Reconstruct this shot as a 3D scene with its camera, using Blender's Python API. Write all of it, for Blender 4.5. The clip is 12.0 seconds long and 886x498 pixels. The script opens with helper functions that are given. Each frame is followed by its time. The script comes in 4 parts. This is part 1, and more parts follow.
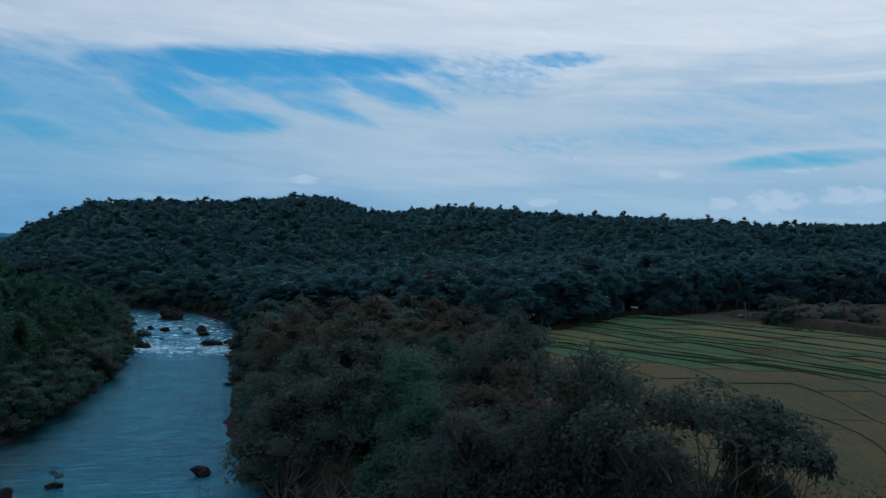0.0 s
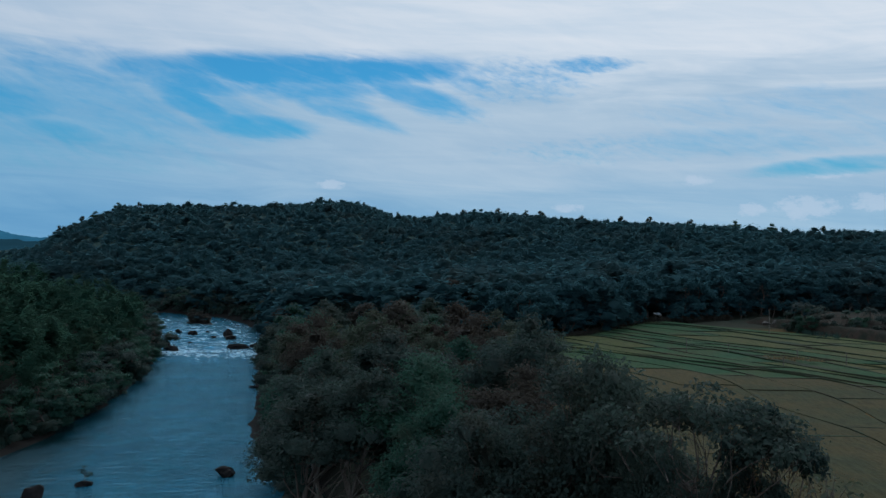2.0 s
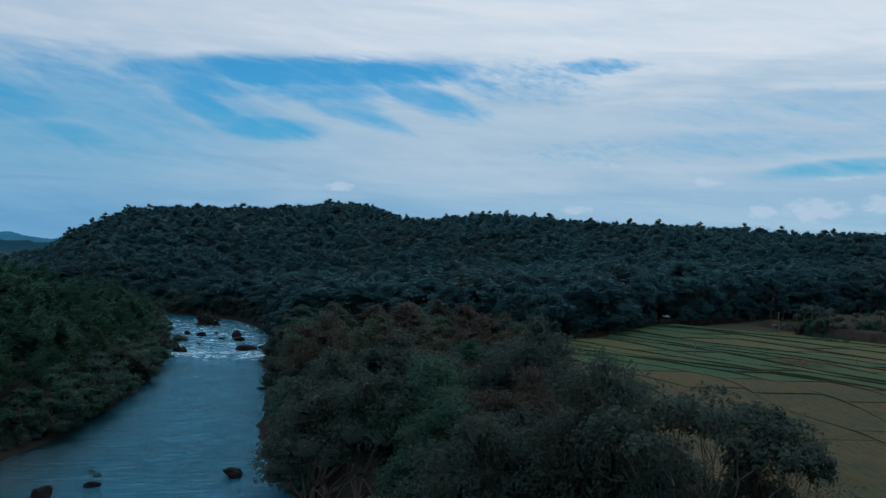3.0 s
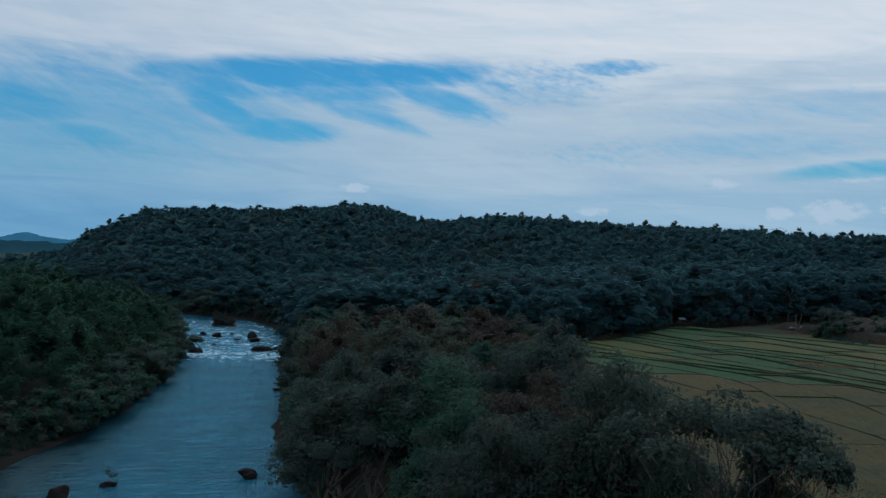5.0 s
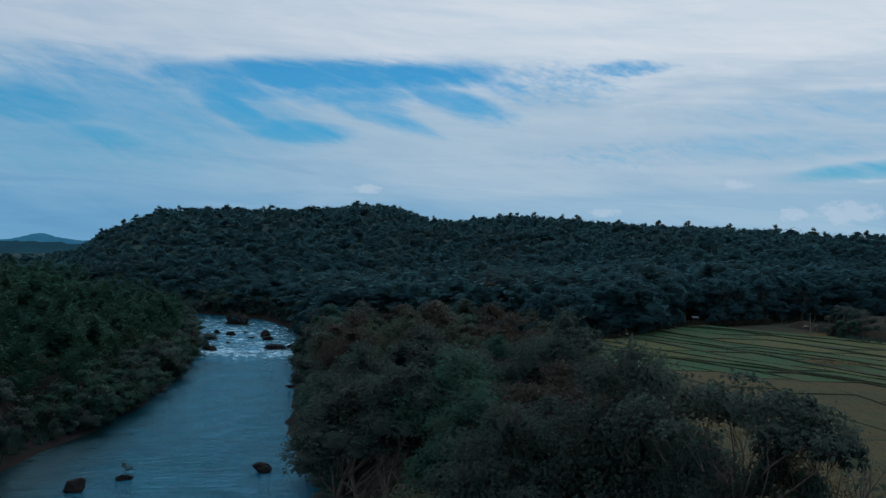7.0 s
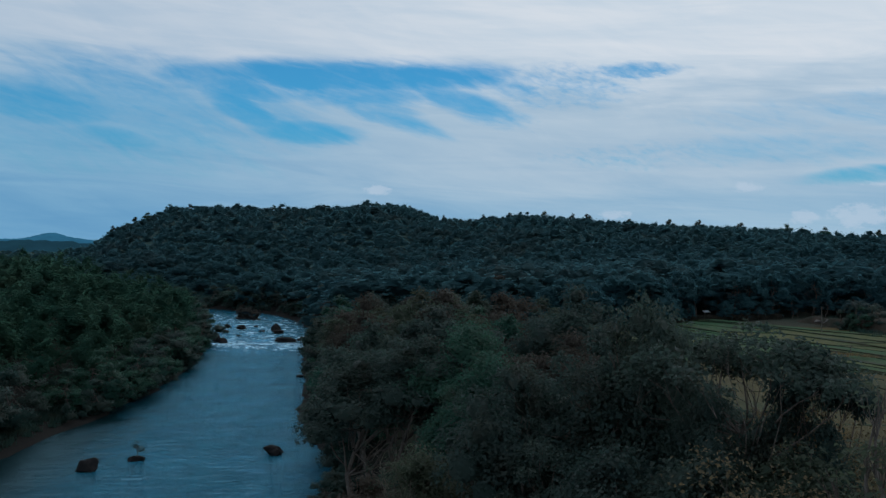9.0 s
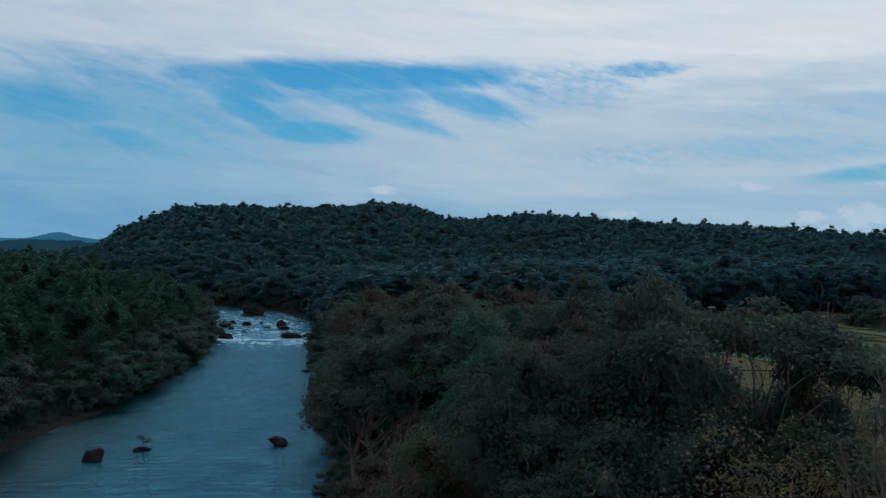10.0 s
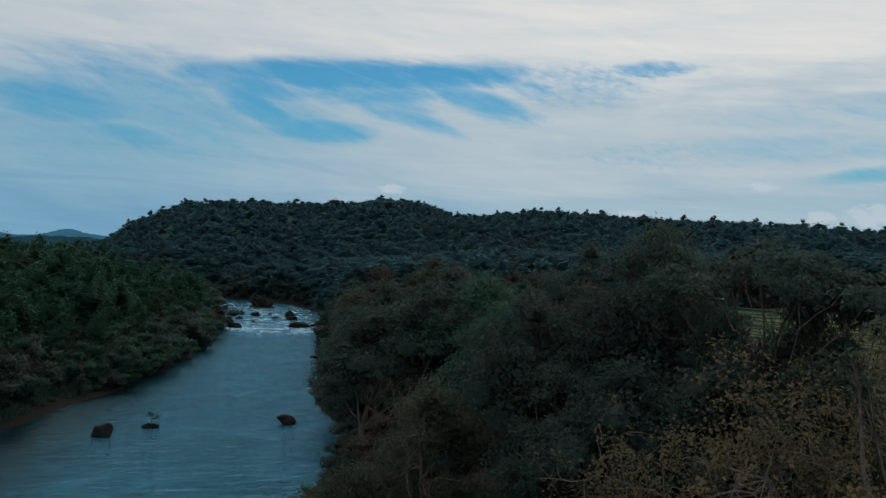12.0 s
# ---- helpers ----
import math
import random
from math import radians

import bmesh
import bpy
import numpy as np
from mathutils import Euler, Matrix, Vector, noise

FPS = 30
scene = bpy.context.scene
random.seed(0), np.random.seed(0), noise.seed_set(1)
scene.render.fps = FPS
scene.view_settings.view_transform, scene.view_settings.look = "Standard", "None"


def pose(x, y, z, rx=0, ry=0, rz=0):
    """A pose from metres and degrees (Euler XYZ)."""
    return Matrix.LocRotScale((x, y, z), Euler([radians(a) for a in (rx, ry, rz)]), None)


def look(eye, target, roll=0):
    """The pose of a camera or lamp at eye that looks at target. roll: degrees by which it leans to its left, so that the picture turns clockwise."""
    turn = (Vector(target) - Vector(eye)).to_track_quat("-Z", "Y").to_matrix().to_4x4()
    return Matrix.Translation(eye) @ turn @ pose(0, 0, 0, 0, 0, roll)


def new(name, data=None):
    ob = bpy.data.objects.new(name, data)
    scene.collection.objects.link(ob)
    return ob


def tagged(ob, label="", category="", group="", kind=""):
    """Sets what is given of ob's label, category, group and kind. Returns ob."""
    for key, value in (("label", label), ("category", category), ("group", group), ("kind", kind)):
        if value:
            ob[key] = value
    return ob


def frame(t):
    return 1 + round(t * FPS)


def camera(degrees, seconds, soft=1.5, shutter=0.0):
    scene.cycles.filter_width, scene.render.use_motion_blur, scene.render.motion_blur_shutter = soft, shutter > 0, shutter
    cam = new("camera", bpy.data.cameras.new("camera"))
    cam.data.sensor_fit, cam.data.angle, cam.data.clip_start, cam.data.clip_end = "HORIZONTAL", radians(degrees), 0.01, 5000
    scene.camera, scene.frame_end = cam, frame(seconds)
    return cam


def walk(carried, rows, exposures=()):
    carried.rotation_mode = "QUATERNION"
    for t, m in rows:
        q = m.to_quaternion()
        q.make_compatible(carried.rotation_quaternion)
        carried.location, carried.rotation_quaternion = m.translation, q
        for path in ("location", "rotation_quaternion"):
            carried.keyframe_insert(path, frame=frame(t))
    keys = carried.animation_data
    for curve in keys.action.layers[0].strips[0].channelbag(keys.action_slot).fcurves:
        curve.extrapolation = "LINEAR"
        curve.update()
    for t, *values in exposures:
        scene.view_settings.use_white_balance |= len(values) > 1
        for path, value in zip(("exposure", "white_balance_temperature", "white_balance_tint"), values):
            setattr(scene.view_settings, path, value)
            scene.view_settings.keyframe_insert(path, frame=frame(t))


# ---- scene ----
cam = camera(53.7, 12.0, soft=1.4)
PATH = [
    (0, (-0.355, 1.653, 26.179), (-0.408, 3.652, 26.164), 0.3),
    (0.5, (-0.081, 0.898, 26.204), (-0.152, 2.896, 26.188), 0.3),
    (1, (0.132, 0.338, 26.216), (0.044, 2.336, 26.204), 0.4),
    (1.5, (0.263, 0.092, 26.22), (0.162, 2.089, 26.213), 0.4),
    (2, (0.398, 0.08, 26.264), (0.285, 2.077, 26.261), 0.5),
    (2.5, (0.453, 0.08, 26.272), (0.33, 2.076, 26.271), 0.5),
    (3, (0.509, 0.099, 26.288), (0.376, 2.095, 26.289), 0.6),
    (5, (0.523, 0.177, 26.327), (0.356, 2.17, 26.331), 0.7),
    (5.5, (0.514, 0.09, 26.374), (0.34, 2.082, 26.378), 0.7),
    (6, (0.499, 0.005, 26.36), (0.318, 1.997, 26.365), 0.6),
    (6.5, (0.487, -0.055, 26.083), (0.3, 1.937, 26.091), 0.7),
    (7, (0.462, -0.142, 25.659), (0.267, 1.848, 25.665), 0.7),
    (9, (0.342, -0.35, 23.649), (0.125, 1.638, 23.658), 0.9),
    (9.5, (0.379, -0.302, 23.17), (0.155, 1.685, 23.178), 0.9),
    (10, (0.349, -0.223, 22.691), (0.12, 1.763, 22.699), 0.9),
    (10.5, (0.335, -0.188, 22.159), (0.1, 1.798, 22.168), 1.1),
    (11, (0.269, -0.176, 21.606), (0.03, 1.81, 21.615), 1.1),
    (11.5, (0.265, -0.147, 20.973), (0.021, 1.838, 20.981), 1.2),
    (12, (0.339, -0.197, 20.388), (0.091, 1.788, 20.394), 1.2),
]
walk(cam, [(t, look(eye, target, roll)) for t, eye, target, roll in PATH], [
    (0.0, 0.06, 6150, 9), (3.0, 0.1, 6300, 9), (6.0, 0.03, 6350, 9), (9.0, 0.05, 6400, 9), (10.5, 0.1, 6750, 9), (12.0, 0.1, 7400, 11)])

# ---- world, sun, exposure ----
SUN_AZ, SUN_EL = radians(12), radians(58)


class Nodes:
    """Short hand for building node trees."""

    def __init__(self, tree):
        self.t = tree
        tree.nodes.clear()

    def node(self, kind, **inputs):
        n = self.t.nodes.new(kind)
        return n

    def put(self, sock, v):
        if isinstance(v, bpy.types.NodeSocket):
            self.t.links.new(v, sock)
        else:
            sock.default_value = v

    def math(self, op, a, b=0.0, c=0.0, clamp=False):
        n = self.t.nodes.new("ShaderNodeMath")
        n.operation, n.use_clamp = op, clamp
        for i, v in enumerate((a, b, c)):
            self.put(n.inputs[i], v)
        return n.outputs[0]

    def mix(self, fac, a, b, blend="MIX"):
        n = self.t.nodes.new("ShaderNodeMix")
        n.data_type, n.blend_type = "RGBA", blend
        self.put(n.inputs[0], fac)
        for sock, v in ((n.inputs[6], a), (n.inputs[7], b)):
            self.put(sock, (*v, 1) if isinstance(v, tuple) and len(v) == 3 else v)
        return n.outputs[2]

    def ramp(self, v, lo, hi, a=0.0, b=1.0, smooth=True):
        n = self.t.nodes.new("ShaderNodeMapRange")
        n.interpolation_type = "SMOOTHSTEP" if smooth else "LINEAR"
        self.put(n.inputs[0], v)
        for i, x in enumerate((lo, hi, a, b)):
            self.put(n.inputs[i + 1], x)
        return n.outputs[0]

    def noise(self, vec, scale, detail=4.0, rough=0.55, distort=0.0, out=0):
        n = self.t.nodes.new("ShaderNodeTexNoise")
        if vec is not None:
            self.put(n.inputs["Vector"], vec)
        n.inputs["Scale"].default_value, n.inputs["Detail"].default_value = scale, detail
        n.inputs["Roughness"].default_value, n.inputs["Distortion"].default_value = rough, distort
        return n.outputs[out]

    def vec(self, x, y, z):
        n = self.t.nodes.new("ShaderNodeCombineXYZ")
        for i, v in enumerate((x, y, z)):
            self.put(n.inputs[i], v)
        return n.outputs[0]

    def sep(self, v):
        n = self.t.nodes.new("ShaderNodeSeparateXYZ")
        self.put(n.inputs[0], v)
        return n.outputs

    def scaled(self, v, s):
        n = self.t.nodes.new("ShaderNodeMapping")
        self.put(n.inputs[0], v)
        n.inputs["Scale"].default_value = s
        return n.outputs[0]


world = bpy.data.worlds.new("sky")
scene.world = world
world.use_nodes = True
W = Nodes(world.node_tree)
sky = W.node("ShaderNodeTexSky")
sky.sky_type, sky.sun_disc = "NISHITA", False
sky.sun_elevation, sky.sun_rotation = SUN_EL, SUN_AZ
sky.air_density, sky.dust_density, sky.ozone_density = 1.0, 0.4, 2.5
coord = W.node("ShaderNodeTexCoord").outputs["Generated"]
dx, dy, dz = W.sep(coord)
az = W.math("MULTIPLY", W.math("ARCTAN2", dx, dy), 57.2958)
el = W.math("MULTIPLY", W.math("ARCSINE", dz), 57.2958)
# wind-drawn cirrus: noise stretched along the wind frays the edges of the gaps
def drawn(lean, long, wide, seed, scale, detail, distort=0.0):
    c, s = math.cos(radians(lean)), math.sin(radians(lean))
    p = W.math("ADD", W.math("MULTIPLY", az, c), W.math("MULTIPLY", el, s))
    q = W.math("SUBTRACT", W.math("MULTIPLY", el, c), W.math("MULTIPLY", az, s))
    return W.math("SUBTRACT", W.noise(W.vec(W.math("MULTIPLY", p, 1 / long), W.math("MULTIPLY", q, 1 / wide), seed), scale, detail, 0.58, distort), 0.5)


warp = drawn(-6, 16.0, 4.0, 0.0, 1.0, 4)
wisp = drawn(-20, 7.5, 1.5, 3.0, 1.0, 6, 1.2)
layer = drawn(-3, 12.0, 1.3, 6.0, 1.0, 6, 0.6)
fine = drawn(-8, 2.6, 0.5, 5.0, 1.0, 5, 0.5)
ripple = drawn(-14, 0.75, 0.32, 8.0, 1.0, 3, 0.3)
azw = W.math("ADD", az, W.math("MULTIPLY", warp, 4.0))
elw = W.math("ADD", el, W.math("ADD", W.math("MULTIPLY", warp, 0.9), W.math("MULTIPLY", fine, 0.35)))


def gap(a0, e0, a1, e1, wide, power):
    """A soft gap in the clouds from one azimuth and elevation to another, in degrees."""
    ca, ce, da, de = (a0 + a1) / 2, (e0 + e1) / 2, a1 - a0, e1 - e0
    half = math.hypot(da, de) / 2
    c, s = da / (2 * half), de / (2 * half)
    u, v = W.math("SUBTRACT", azw, ca), W.math("SUBTRACT", elw, ce)
    p = W.math("MULTIPLY", W.math("ADD", W.math("MULTIPLY", u, c), W.math("MULTIPLY", v, s)), 1 / (half + wide))
    q = W.math("MULTIPLY", W.math("SUBTRACT", W.math("MULTIPLY", v, c), W.math("MULTIPLY", u, s)), 1 / wide)
    d = W.math("ADD", W.math("MULTIPLY", p, p), W.math("MULTIPLY", q, q))
    return W.math("MULTIPLY", W.ramp(d, 0.0, 2.0, 1.0, 0.0), power)


GAPS = [(-20.5, 11.2, -3.0, 11.5, 1.3, 1.25), (-15.5, 10.3, -8.0, 10.3, 1.2, 1.02), (-25.0, 10.8, -18.6, 11.0, 0.75, 0.92), (-23.0, 10.7, -16.0, 9.9, 0.9, 0.95),
        (-21.5, 9.9, -17.6, 7.6, 1.1, 1.05), (-19.2, 7.6, -12.5, 7.4, 0.85, 1.05), (-14.5, 10.3, -6.8, 7.8, 0.8, 0.9),
        (-9.5, 11.0, -2.0, 8.8, 1.0, 0.95), (-34.0, 8.7, -27.5, 8.2, 1.4, 0.95), (-29.2, 7.1, -24.2, 6.4, 0.7, 0.95),
        (15.8, 4.7, 25.0, 5.3, 0.6, 0.9), (3.6, 11.9, 8.6, 11.7, 0.5, 0.95),
        (-3.0, 11.0, 5.0, 10.8, 1.5, 0.68), (-32.0, 8.5, -18.0, 8.4, 4.5, 0.66), (2.0, 6.3, 28.0, 7.0, 1.1, 0.55), (10.0, 8.6, 30.0, 9.0, 1.2, 0.5)]
clear = gap(*GAPS[0])
for g in GAPS[1:]:
    clear = W.math("MAXIMUM", clear, gap(*g))
speckle = W.ramp(W.math("ABSOLUTE", W.math("SUBTRACT", az, 4.0)), 3.0, 8.0, 0.85, 0.2)
clear = W.math("ADD", clear, W.math("ADD", W.math("MULTIPLY", wisp, 1.0), W.math("ADD", W.math("MULTIPLY", fine, 0.35), W.math("MULTIPLY", ripple, speckle))))
clear = W.ramp(clear, 0.2, 1.25)
# the bank of cloud above them has a firm lower edge
bank = W.ramp(W.math("ADD", el, W.math("ADD", W.math("MULTIPLY", fine, 1.3), W.math("MULTIPLY", warp, 0.6))), 11.7, 12.9, 1.0, 0.0)
clear = W.math("MULTIPLY", clear, bank)
# overhead and behind, out of view, added broken cloud goes on
broken = W.ramp(W.noise(coord, 2.2, 5, 0.6, 0.4), 0.34, 0.62, 0.15, 0.75)
broken = W.mix(W.ramp(el, 12, 40), (0.12, 0.12, 0.12), W.vec(broken, broken, broken))
broken = W.math("MULTIPLY", W.sep(broken)[0], W.math("MAXIMUM", W.ramp(W.math("ABSOLUTE", az), 50, 100, 0.1, 1.0), W.ramp(el, 40, 65)))
unseen = W.ramp(W.math("MAXIMUM", W.math("ABSOLUTE", az), W.ramp(el, 15.6, 18.5, 20.0, 60.0)), 39, 54)
clear = W.math("ADD", W.math("MULTIPLY", clear, W.math("SUBTRACT", 1.0, unseen)), W.math("MULTIPLY", broken, unseen))
low = W.mix(W.ramp(az, -34, 14), (0.145, 0.335, 0.535), (0.29, 0.46, 0.61))
middle = W.mix(W.ramp(az, -34, 2), (0.215, 0.40, 0.57), (0.395, 0.51, 0.625))
high = W.mix(W.ramp(az, -34, 6), (0.455, 0.54, 0.645), (0.615, 0.67, 0.74))
tall = W.math("ADD", el, W.math("ADD", W.math("MULTIPLY", warp, 2.5), W.math("MULTIPLY", layer, 4.5)))
cloud = W.mix(W.ramp(tall, 1.0, 6.5), low, middle)
cloud = W.mix(W.ramp(tall, 8.5, 13.2), cloud, high)
cloud = W.mix(W.ramp(W.math("ADD", layer, W.math("MULTIPLY", wisp, 0.4)), -0.3, 0.3), W.mix(1.0, cloud, (0.84, 0.91, 0.955), "MULTIPLY"), W.mix(1.0, cloud, (1.06, 1.04, 1.02), "MULTIPLY"))
puffs = None
lump = W.math("MULTIPLY", W.math("SUBTRACT", W.noise(W.vec(az, W.math("MULTIPLY", el, 1.7), 9.0), 1.3, 6, 0.62), 0.5), 3.2)
for a, e, ra, re in ((-10.6, 4.0, 1.0, 0.4), (12.8, 4.35, 1.0, 0.45), (19.3, 2.6, 2.0, 0.8), (20.8, 4.7, 2.2, 0.45), (23.5, 2.9, 2.5, 0.6), (4.9, 2.6, 1.3, 0.35), (16.2, 2.5, 1.0, 0.5)):
    u = W.math("MULTIPLY", W.math("SUBTRACT", az, a), 1 / ra)
    v = W.math("MULTIPLY", W.math("SUBTRACT", el, e), 1 / re)
    d = W.math("ADD", W.math("ADD", W.math("MULTIPLY", u, u), W.math("MULTIPLY", v, v)), lump)
    p = W.ramp(d, 0.1, 1.0, 0.6, 0.0)
    puffs = p if puffs is None else W.math("MAXIMUM", puffs, p)
cloud = W.mix(puffs, cloud, (0.46, 0.56, 0.68))
# cloud out of view is made brighter, as fill for the foliage
cloud = W.mix(W.math("MULTIPLY", unseen, 0.75), cloud, (0.86, 0.94, 1.02))
blue = W.mix(1.0, sky.outputs[0], (0.016, 0.057, 0.075), "MULTIPLY")
blue = W.mix(1.0, blue, W.vec(*(W.ramp(el, 3, 10, k, 1.0) for k in (1.0, 0.86, 0.9))), "MULTIPLY")
# clear sky above the view is brightened too, for the same fill
blue = W.mix(1.0, blue, W.vec(*(W.ramp(el, 14, 30, 1.0, k) for k in (1.6, 1.8, 1.7))), "MULTIPLY")
tone = W.mix(clear, cloud, blue)
back = W.node("ShaderNodeBackground")
W.put(back.inputs[0], tone)
back.inputs[1].default_value = 1.0
W.t.links.new(back.outputs[0], W.node("ShaderNodeOutputWorld").inputs[0])

lamp = bpy.data.lights.new("sun", "SUN")
lamp.energy, lamp.angle, lamp.color = 0.4, radians(24), (1.0, 0.97, 0.92)
sun = new("sun", lamp)
sun.matrix_world = look((0, 0, 300), (-math.sin(SUN_AZ) * math.cos(SUN_EL), -math.cos(SUN_AZ) * math.cos(SUN_EL), 300 - math.sin(SUN_EL)))

# ---- materials ----


def material(name):
    m = bpy.data.materials.new(name)
    m.use_nodes = True
    return m, Nodes(m.node_tree)


def surface(n, base, rough, bump=None, strength=0.3, distance=0.1, spec=0.3):
    p = n.node("ShaderNodeBsdfPrincipled")
    n.put(p.inputs["Base Color"], base)
    n.put(p.inputs["Roughness"], rough)
    p.inputs["Specular IOR Level"].default_value = spec
    if bump is not None:
        b = n.node("ShaderNodeBump")
        b.inputs["Strength"].default_value, b.inputs["Distance"].default_value = strength, distance
        n.put(b.inputs["Height"], bump)
        n.put(p.inputs["Normal"], b.outputs[0])
    return p


def finish(n, shader):
    n.t.links.new(shader.outputs[0], n.node("ShaderNodeOutputMaterial").inputs[0])


def place(n):
    return n.node("ShaderNodeNewGeometry").outputs["Position"]


def leaf_material(name, dark, light, far=False, spread=1.0):
    m, n = material(name)
    geo = n.node("ShaderNodeNewGeometry")
    isle = geo.outputs["Random Per Island"]
    info = n.node("ShaderNodeObjectInfo")
    if far:
        tree = n.ramp(n.noise(geo.outputs["Position"], 0.11, 2, 0.6), 0.3, 0.7)
    else:
        tree = info.outputs["Random"]
    c = n.mix(n.math("MULTIPLY", tree, spread), dark, light)
    c = n.mix(n.ramp(isle, 0.0, 1.0, 0.0, 0.16 if far else 0.3, False), c, n.mix(1.0, c, (0.5, 0.53, 0.53), "MULTIPLY"))
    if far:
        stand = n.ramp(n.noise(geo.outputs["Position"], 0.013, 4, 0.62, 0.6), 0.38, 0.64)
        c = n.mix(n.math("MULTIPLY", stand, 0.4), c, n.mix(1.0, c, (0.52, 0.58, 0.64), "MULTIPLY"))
    patch = n.ramp(n.noise(geo.outputs["Position"], 0.022 if far else 0.35, 3, 0.6), 0.5, 0.72)
    c = n.mix(n.math("MULTIPLY", patch, 0.5), c, n.mix(0.6, c, (0.075, 0.050, 0.028)))
    p = surface(n, c, 0.75 if far else 0.45, spec=0.04 if far else 0.15)
    t = n.node("ShaderNodeBsdfTranslucent")
    n.put(t.inputs[0], c)
    mixed = n.node("ShaderNodeMixShader")
    mixed.inputs[0].default_value = 0.7 if far else 0.58
    n.t.links.new(p.outputs[0], mixed.inputs[1])
    n.t.links.new(t.outputs[0], mixed.inputs[2])
    finish(n, mixed)
    return m


LEAF_GREEN = leaf_material("leaf_green", (0.020, 0.078, 0.056), (0.048, 0.128, 0.084))
LEAF_DARK = leaf_material("leaf_dark", (0.027, 0.054, 0.049), (0.060, 0.092, 0.074))
LEAF_RUSSET = leaf_material("leaf_russet", (0.040, 0.041, 0.034), (0.068, 0.055, 0.042))
LEAF_DRY = leaf_material("leaf_dry", (0.118, 0.099, 0.060), (0.190, 0.142, 0.076))
LEAF_OLIVE = leaf_material("leaf_olive", (0.036, 0.060, 0.044), (0.074, 0.094, 0.060))
LEAF_BUSH = leaf_material("leaf_bush", (0.024, 0.062, 0.052), (0.042, 0.078, 0.062))
# distant haze is painted into this bluish leaf colour
LEAF_HAZED = leaf_material("leaf_hazed", (0.048, 0.130, 0.148), (0.064, 0.148, 0.160), far=True)
LEAF_WEST = leaf_material("leaf_west", (0.030, 0.092, 0.064), (0.052, 0.116, 0.075), far=True)


def bark_material(name, a, b):
    m, n = material(name)
    pos = place(n)
    grain = n.noise(n.scaled(pos, (6, 6, 1.4)), 2.0, 5, 0.65)
    c = n.mix(n.ramp(grain, 0.3, 0.7), a, b)
    finish(n, surface(n, c, 0.9, grain, 0.5, 0.03))
    return m


BARK = bark_material("bark", (0.05, 0.04, 0.034), (0.12, 0.10, 0.085))
BARK_PALE = bark_material("bark_pale", (0.075, 0.062, 0.048), (0.165, 0.14, 0.11))


def ground_material():
    m, n = material("ground")
    pos = place(n)
    big = n.noise(pos, 0.06, 4, 0.6)
    small = n.noise(pos, 1.6, 5, 0.65)
    x, y, z = n.sep(pos)
    # meadow round the paddies, undergrowth and litter under the trees
    open_land = n.math("MULTIPLY", n.math("MULTIPLY", n.ramp(x, 2, 10), n.ramp(y, 216, 206)), n.ramp(y, 15, 30))
    meadow = n.mix(n.ramp(big, 0.35, 0.65), (0.062, 0.046, 0.015), (0.115, 0.070, 0.022))
    litter = n.mix(n.ramp(big, 0.35, 0.65), (0.020, 0.028, 0.019), (0.032, 0.034, 0.023))
    scrub = n.mix(n.ramp(small, 0.35, 0.65), (0.013, 0.036, 0.032), (0.022, 0.050, 0.043))
    litter = n.mix(n.ramp(y, 285, 360), litter, scrub)
    grass = n.mix(open_land, litter, meadow)
    soil = n.mix(n.ramp(small, 0.3, 0.7), (0.008, 0.008, 0.007), (0.017, 0.014, 0.012))
    c = n.mix(n.ramp(n.math("ADD", n.math("MULTIPLY", z, 0.35), n.math("MULTIPLY", small, 0.8)), 0.95, 1.7), soil, grass)
    c = n.mix(n.ramp(small, 0.35, 0.75, 0.0, 0.5), c, n.mix(1.0, c, (0.55, 0.55, 0.5), "MULTIPLY"))
    finish(n, surface(n, c, 0.95, small, 0.6, 0.25, 0.1))
    return m


def rock_material():
    m, n = material("wet_rock")
    pos = place(n)
    a = n.noise(pos, 1.1, 6, 0.65)
    b = n.noise(pos, 7.0, 4, 0.6)
    c = n.mix(n.ramp(a, 0.35, 0.65), (0.006, 0.006, 0.006), (0.018, 0.015, 0.014))
    finish(n, surface(n, c, n.ramp(b, 0.3, 0.7, 0.65, 0.9), n.math("ADD", a, n.math("MULTIPLY", b, 0.3)), 0.8, 0.15, 0.12))
    return m


def crop_material(name, a, b, c2):
    m, n = material(name)
    pos = place(n)
    rnd = n.node("ShaderNodeObjectInfo").outputs["Random"]
    big = n.noise(pos, 0.12, 4, 0.6)
    rows = n.noise(n.scaled(pos, (1.6, 0.35, 1)), 1.0, 4, 0.7)
    c = n.mix(n.ramp(rnd, 0.0, 1.0, 0.0, 1.0, False), a, b)
    c = n.mix(n.ramp(big, 0.4, 0.68, 0.0, 0.85), c, c2)
    c = n.mix(n.ramp(rows, 0.35, 0.7, 0.0, 0.55), c, n.mix(1.0, c, (0.45, 0.5, 0.5), "MULTIPLY"))
    tuft = n.noise(pos, 2.6, 4, 0.7)
    c = n.mix(n.ramp(tuft, 0.42, 0.7, 0.0, 0.6), c, n.mix(1.0, c, (0.5, 0.55, 0.5), "MULTIPLY"))
    finish(n, surface(n, c, 0.9, rows, 0.7, 0.3, 0.15))
    return m


